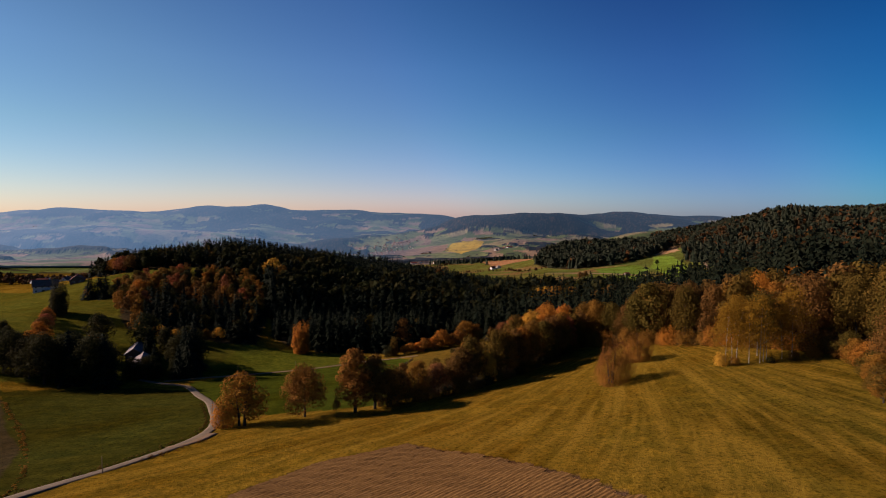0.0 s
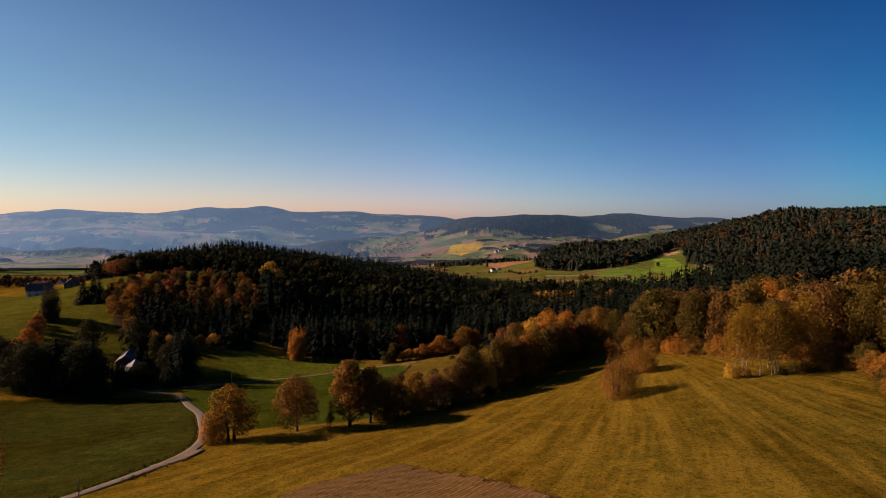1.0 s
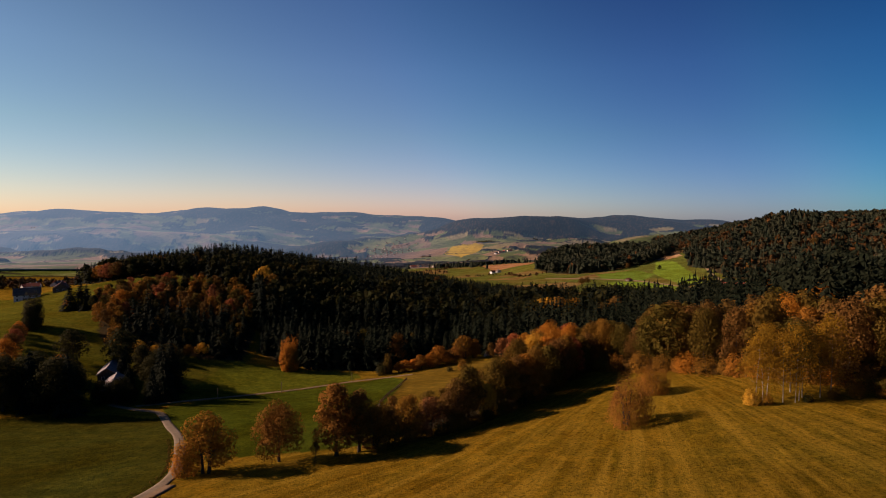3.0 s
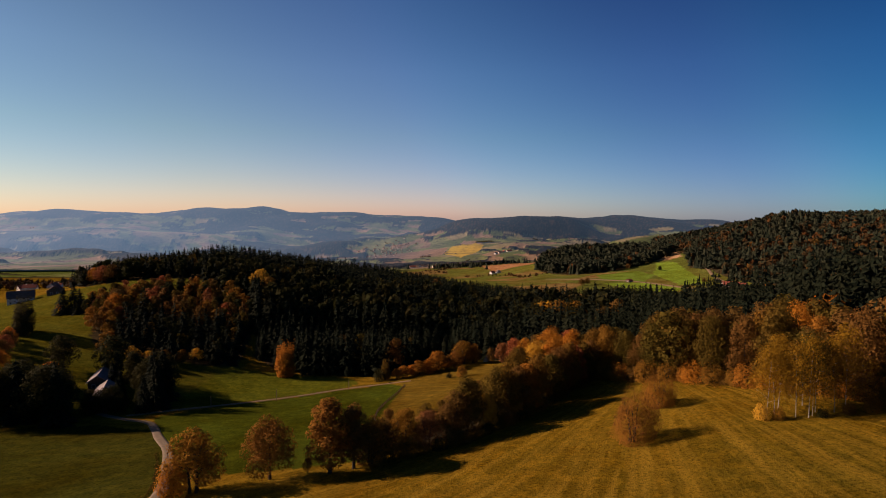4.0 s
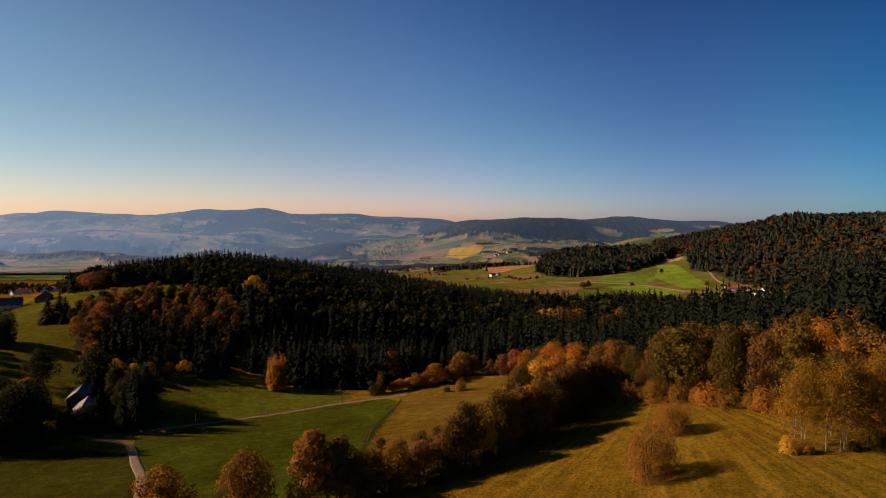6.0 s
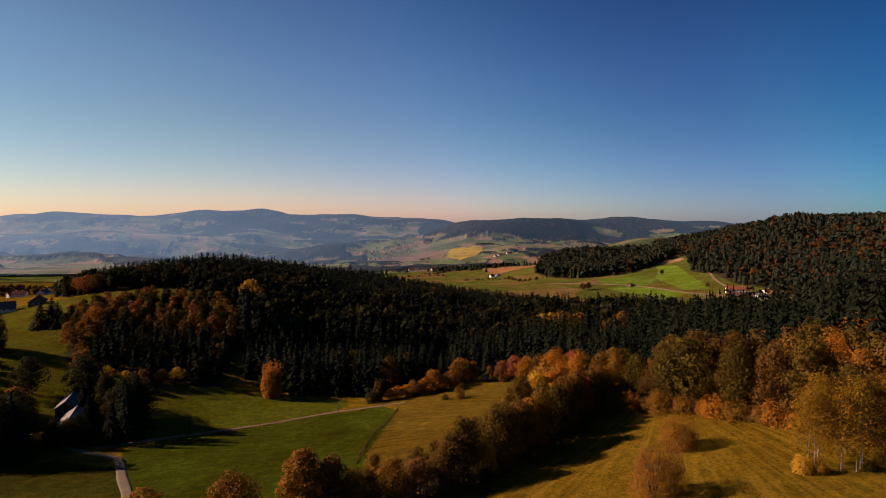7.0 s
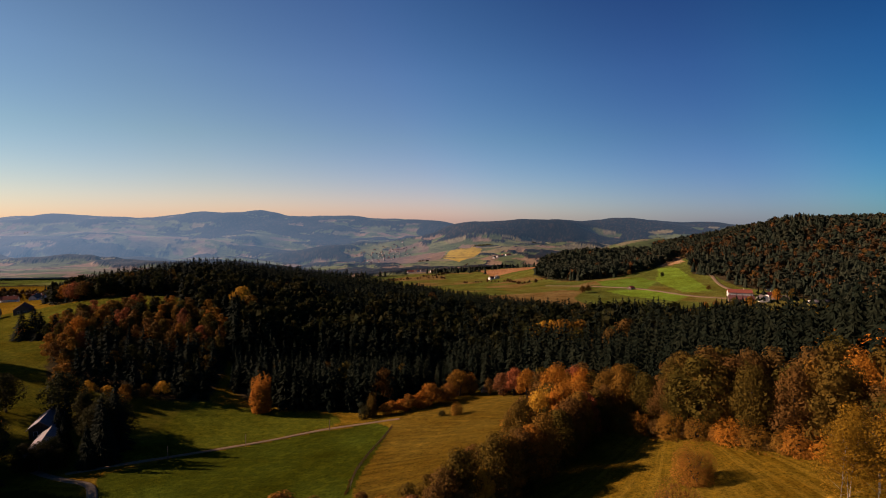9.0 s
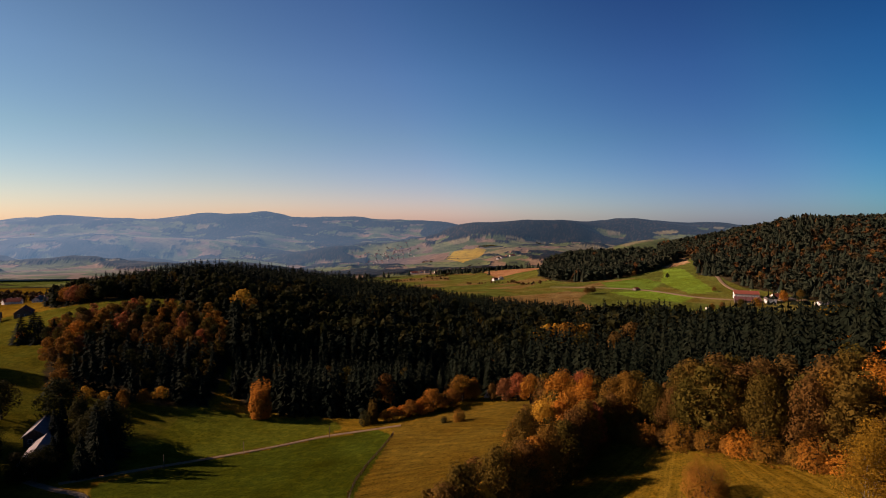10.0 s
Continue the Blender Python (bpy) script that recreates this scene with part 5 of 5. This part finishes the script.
FARMYARD = "buildings of the shaded farm"
gabled("barn", "long wooden barn with a pale grey sheet roof among trees", -116.3, 205.5, 114.5, 18, 6, 3.6, 5.6, OLD_WOOD, METAL_ROOF, 5, 1, False, group=FARMYARD, category="barn")
gabled("barn", "wooden barn with a dull grey roof behind the first", -127, 221, 112, 14, 6, 4, 6.2, OLD_WOOD, METAL_ROOF, 4, 1, False, group=FARMYARD, category="barn")
gabled("shed", "small shed with a grey roof in deep shade", -137, 206, 20, 10, 7, 3, 4.8, OLD_WOOD, METAL_ROOF, 2, 1, False, group=FARMYARD, category="shed")
SLOPE = "houses at the top of the slope"
gabled("farmhouse", "white farmhouse with a dark roof on the slope", -281, 377, 36, 14, 10, 4.6, 8.4, PLASTER, DARK_TILE, 4, 2, group=SLOPE)
gabled("barn", "barn with a reddish roof beside the white farmhouse", -266, 388, 120, 12, 8.5, 3.6, 6.8, OLD_WOOD, WORN_TILE, 3, 1, False, group=SLOPE, category="barn")
for x, y, turn, roof, words in ((-520, 690, 20, RED_TILE, "red"), (-498, 700, 100, DARK_TILE, "dark"), (-540, 706, 60, RED_TILE, "red"), (-508, 718, 10, RED_TILE, "red")):
    gabled("house", f"house with a {words} roof in the hollow", x, y, turn, 14, 9, 4.6, 8, PLASTER, roof, 4, 2, group="houses in the hollow")
FARM = "buildings of the valley farm"
gabled("farmhouse", "long white farmhouse with a red tiled roof", 420, 786, -18, 30, 12, 7, 11, PLASTER, RED_TILE, 8, 2, group=FARM)
gabled("barn", "large barn with a broad dark red roof", 404, 754, -22, 30, 14, 4, 8, OLD_WOOD, WORN_TILE, 5, 1, False, group=FARM, category="barn")
gabled("house", "white gabled house with a dark roof beside the farm", 424, 738, 75, 14, 11, 5.6, 9.6, PLASTER, DARK_TILE, 4, 2, group=FARM)
gabled("house", "small house with a red roof at the farm", 446, 760, 15, 13, 10, 4.6, 8, PLASTER, RED_TILE, 3, 2, group=FARM)
gabled("shed", "low shed with a dark roof at the farm", 450, 744, 0, 18, 9, 3.2, 5.4, OLD_WOOD, DARK_TILE, 4, 1, False, group=FARM, category="shed")
gabled("house", "white house with a reddish roof under the wood", 479, 812, 60, 11, 9, 5, 8.4, PLASTER, RED_TILE, 3, 2, group=FARM)
HAMLET = "houses of the hamlet beyond the fields"
for i, (x, y, turn, long) in enumerate(((258, 2350, 10, 26), (275, 2385, 95, 22), (300, 2400, 20, 24), (232, 2330, 60, 20), (-111, 1977, 15, 24), (-85, 1990, 90, 20), (-60, 1985, 10, 28), (-130, 2010, 40, 18), (134, 1440, 30, 13), (150, 1446, 110, 10), (-28, 1960, 20, 18))):
    gabled("house", "white house with a red roof in the far fields", x, y, turn, long, 11, 5, 9.2, PLASTER, RED_TILE if i % 3 else DARK_TILE, 4, 2, False, group=HAMLET, simple=True)


# ==== small things ====
def post(x, y, high, r=0.09, label="grey wooden post beside the track", group=""):
    root = new("post")
    root.matrix_basis = pose(x, y, ground_at(x, y) - 0.5)
    v, f = tube(np.array([(0, 0, 0), (0.01, 0, high * 0.6), (0, 0.02, high + 0.5), (0, 0.02, high + 0.54)], float), [r * 1.1, r, r * 0.9, 0.005], 7)
    part("shaft", mesh_of("shaft", v, [f], OLD_WOOD), root)
    return tagged(root, label, "post", group)


post(-57.9, 92.6, 3.0, 0.06, label="lone wooden post at the lane side")
for x, y in ((-62.5, 221.5), (-38.5, 238), (-80.5, 207)):
    post(x, y, 4.2, 0.12, group="posts along the farm track")
for x, y in ((-63.5, 146), (-60.5, 139)):
    post(x, y, 1.6, 0.08, "low marker post at the lane bend", "posts at the lane bend")

fence = new("fence")
line = smooth_line([(-19.6, 172), (-20.2, 184), (-19.2, 200), (-17, 218), (-15.6, 234)], 2.6)
v, f = tube(np.array([(0, 0, -0.3), (0, 0, 0.9), (0, 0, 1.25)], float), [0.09, 0.08, 0.07], 6)
post_mesh = mesh_of("fence_post", v, [f], OLD_WOOD)
for x, y in line:
    p = part("fence_post", post_mesh, fence)
    p.matrix_basis = pose(x, y, ground_at(x, y))
for h in (0.5, 1.05):
    v, f = tube(np.c_[line, height(line[:, 0], line[:, 1]) + h], np.full(len(line), 0.035), 5)
    part("rail", mesh_of("rail", v, [f], OLD_WOOD), fence)
tagged(fence, "weathered wooden fence between green field and pasture", "fence")


# ==== ploughed field: real furrows, laid just above the sheet ====
def ploughed():
    along = np.array((-23.3, -19.2)) / math.hypot(23.3, 19.2)
    across = np.array((-along[1], along[0]))
    u, w = np.meshgrid(np.arange(-60, 62, 0.8), np.arange(-60, 62, 0.16))
    o = np.array((-8.7, 99.2))
    x, y = o[0] + along[0] * u + across[0] * w, o[1] + along[1] * u + across[1] * w
    wob = 0.16 * np.sin(u * 0.21 + 2 * np.sin(w * 0.3)) + 0.08 * np.sin(u * 1.3 + w * 3.1)
    z = height(x, y) + 0.12 * np.sin(x * 0.31 + 1.7 * np.sin(y * 0.17)) * np.cos(y * 0.27 + 1.3 * np.sin(x * 0.21)) + 0.09 + 0.05 * np.sin((w + wob) * 2 * math.pi / 0.64) + 0.02 * np.sin(u * 2.9 + w * 7.7) * np.cos(w * 3.3 - u * 1.1)
    n, k = x.shape
    idx = np.arange(n * k).reshape(n, k)
    f = np.stack([idx[:-1, :-1], idx[:-1, 1:], idx[1:, 1:], idx[1:, :-1]], -1).reshape(-1, 4)
    edge = 0.35 * np.sin(x * 1.7) + 0.3 * np.sin(y * 2.3)
    keep = inside(CROP, x + edge, y + edge).ravel()[f].all(1)
    used, f = np.unique(f[keep], return_inverse=True)
    me = mesh_of("ploughed_field", np.stack([x, y, z], -1).reshape(-1, 3)[used], [f.reshape(-1, 4)], SOIL)
    return tagged(new("ploughed_field", me), "bare brown ploughed field with fine furrows", "field", kind="structure")


ploughed()


bank = smooth_line([(-19.9, 168), (-20.6, 184), (-19.6, 200), (-17.4, 218), (-16, 234)], 0.8)
grove("field_margin", "dark unmown strip of weeds along the fence", bank[:, 0] + rng.normal(0, 0.15, len(bank)), bank[:, 1], rng.uniform(0.35, 0.65, len(bank)), [crown_proto(s, 70, 0.22, 0.0, 0.95) for s in (41, 42)], "brown", rng, sink=0.1, category="weeds")
verge = np.concatenate([smooth_line([(-69, 80), (-61.5, 93), (-57.6, 103), (-55, 113), (-55, 121), (-58.8, 132), (-69.2, 152)], 0.9), smooth_line([(-79, 213), (-59, 228.6), (-41, 241.2), (-22, 246)], 0.9)])
grove("field_margin", "pale dry grass along the lane edges", verge[:, 0] + rng.normal(0, 0.2, len(verge)), verge[:, 1], rng.uniform(0.25, 0.6, len(verge)), [crown_proto(s, 30, 0.3, 0.0, 1.3) for s in (43, 44)], "olive", rng, sink=0.05, category="grass")


border = smooth_line([(-128, 157), (-112, 140.5), (-97, 124.5), (-83, 108), (-72, 94), (-66, 84)], 0.9)
grove("field_margin", "pale dry grass between the dark soil and the green field", border[:, 0] + rng.normal(0, 0.35, len(border)), border[:, 1] + rng.normal(0, 0.35, len(border)), rng.uniform(0.3, 0.8, len(border)), [crown_proto(s, 40, 0.26, 0.0, 1.3) for s in (45, 46)], "ochre", rng, category="grass")
ditch = smooth_line([(-56, 99), (-53, 104.5), (-50, 111)], 0.5)
grove("field_margin", "rough brown weeds below the lane", ditch[:, 0] + rng.normal(0.5, 0.6, len(ditch)), ditch[:, 1], rng.uniform(0.25, 0.7, len(ditch)), [crown_proto(s, 40, 0.24, 0.0, 1.3) for s in (47, 48)], "brown", rng, category="weeds")


edge_line = smooth_line([(50, 181), (54, 175), (59.5, 170), (66, 161), (72, 152), (76, 146), (80, 139)], 0.7)
grove("field_margin", "pale dry grass along the edge of the wood", edge_line[:, 0] + rng.normal(-0.6, 0.4, len(edge_line)), edge_line[:, 1], rng.uniform(0.3, 0.7, len(edge_line)), [crown_proto(s, 40, 0.26, 0.0, 1.3) for s in (49, 50)], "ochre", rng, category="grass")


def trailer(x, y, turn):
    """A white farm trailer: box body, drawbar and four wheels."""
    root = new("trailer")
    root.matrix_basis = pose(x, y, ground_at(x, y), 0, 0, turn)
    part("body", box_mesh("body", (7, 2.4, 2.2), PLASTER, (0, 0, 1.9), 0.08), root)
    part("drawbar", box_mesh("drawbar", (2.2, 0.2, 0.2), DARK_TILE, (4.5, 0, 0.8), 0.02), root)
    wheel = bpy.data.meshes.new("wheel")
    bm = bmesh.new()
    bmesh.ops.create_cone(bm, cap_ends=True, segments=14, radius1=0.5, radius2=0.5, depth=0.35, matrix=Matrix.Rotation(radians(90), 4, "X"))
    bm.to_mesh(wheel)
    bm.free()
    wheel.materials.append(GLASS)
    for a in (-2.2, 2.2):
        for b in (-1.1, 1.1):
            part("wheel", wheel, root).matrix_basis = pose(a, b, 0.5)
    return tagged(root, "white farm trailer parked on the valley meadow", "trailer")


trailer(332, 714, 20)
gabled("shed", "long low pale shed under the wooded hill", 470, 700, 10, 26, 8, 2.8, 4.4, PLASTER, METAL_ROOF, 5, 1, False, group=FARM, category="shed")
gabled("shed", "small red-roofed shed beside the valley lane", 318, 925, 30, 9, 7, 3, 5, OLD_WOOD, RED_TILE, 2, 1, False, category="shed")

def log_stack(x, y, turn):
    """Cut logs leaned together to a small peaked stack."""
    root = new("log_stack")
    root.matrix_basis = pose(x, y, ground_at(x, y) - 0.1, 0, 0, turn)
    for i in range(14):
        a = i * 2 * math.pi / 14
        v, f = tube(np.array([(1.5 * math.cos(a), 1.5 * math.sin(a), 0), (0.75 * math.cos(a), 0.75 * math.sin(a), 1.5), (0.12 * math.cos(a), 0.12 * math.sin(a), 2.8 + 0.2 * (i % 3))], float), [0.17, 0.15, 0.12], 6)
        part("log", mesh_of("log", v, [f], PALE_WOOD), root)
    return tagged(root, "pale cut logs leaned into a peaked stack", "log stack")


log_stack(20.5, 278.5, 10)

# ==== the village in the far valley ====
def village():
    rng = np.random.default_rng(4)
    first = []
    for i, (long, deep, roof) in enumerate(((6.5, 5, WORN_TILE), (5.5, 5, VILLAGE_TILE), (7.5, 5, VILLAGE_TILE))):
        first.append(None)
        for k in range(56):
            a = rng.normal(0, 1, 2)
            d = rng.uniform(0, 1)
            x, y = (-450 + 240 * d + a[0] * 46, 2720 + 300 * d + a[1] * 90) if k % 3 else (-540 + 300 * d + a[0] * 30, 3420 + 60 * d + a[1] * 50)
            turn = rng.uniform(0, 180)
            if first[i] is None:
                first[i] = gabled("house", "far village house with white walls and a tiled roof", x, y, turn, long, deep, 2.8, 5.2, PLASTER, roof, chimney=False, group="village houses", simple=True)
                first[i].matrix_basis = pose(x, y, ground_at(x, y) + 3, 0, 0, turn)
            else:
                copy_thing(first[i], pose(x, y, ground_at(x, y) + 3, 0, 0, turn))


village()
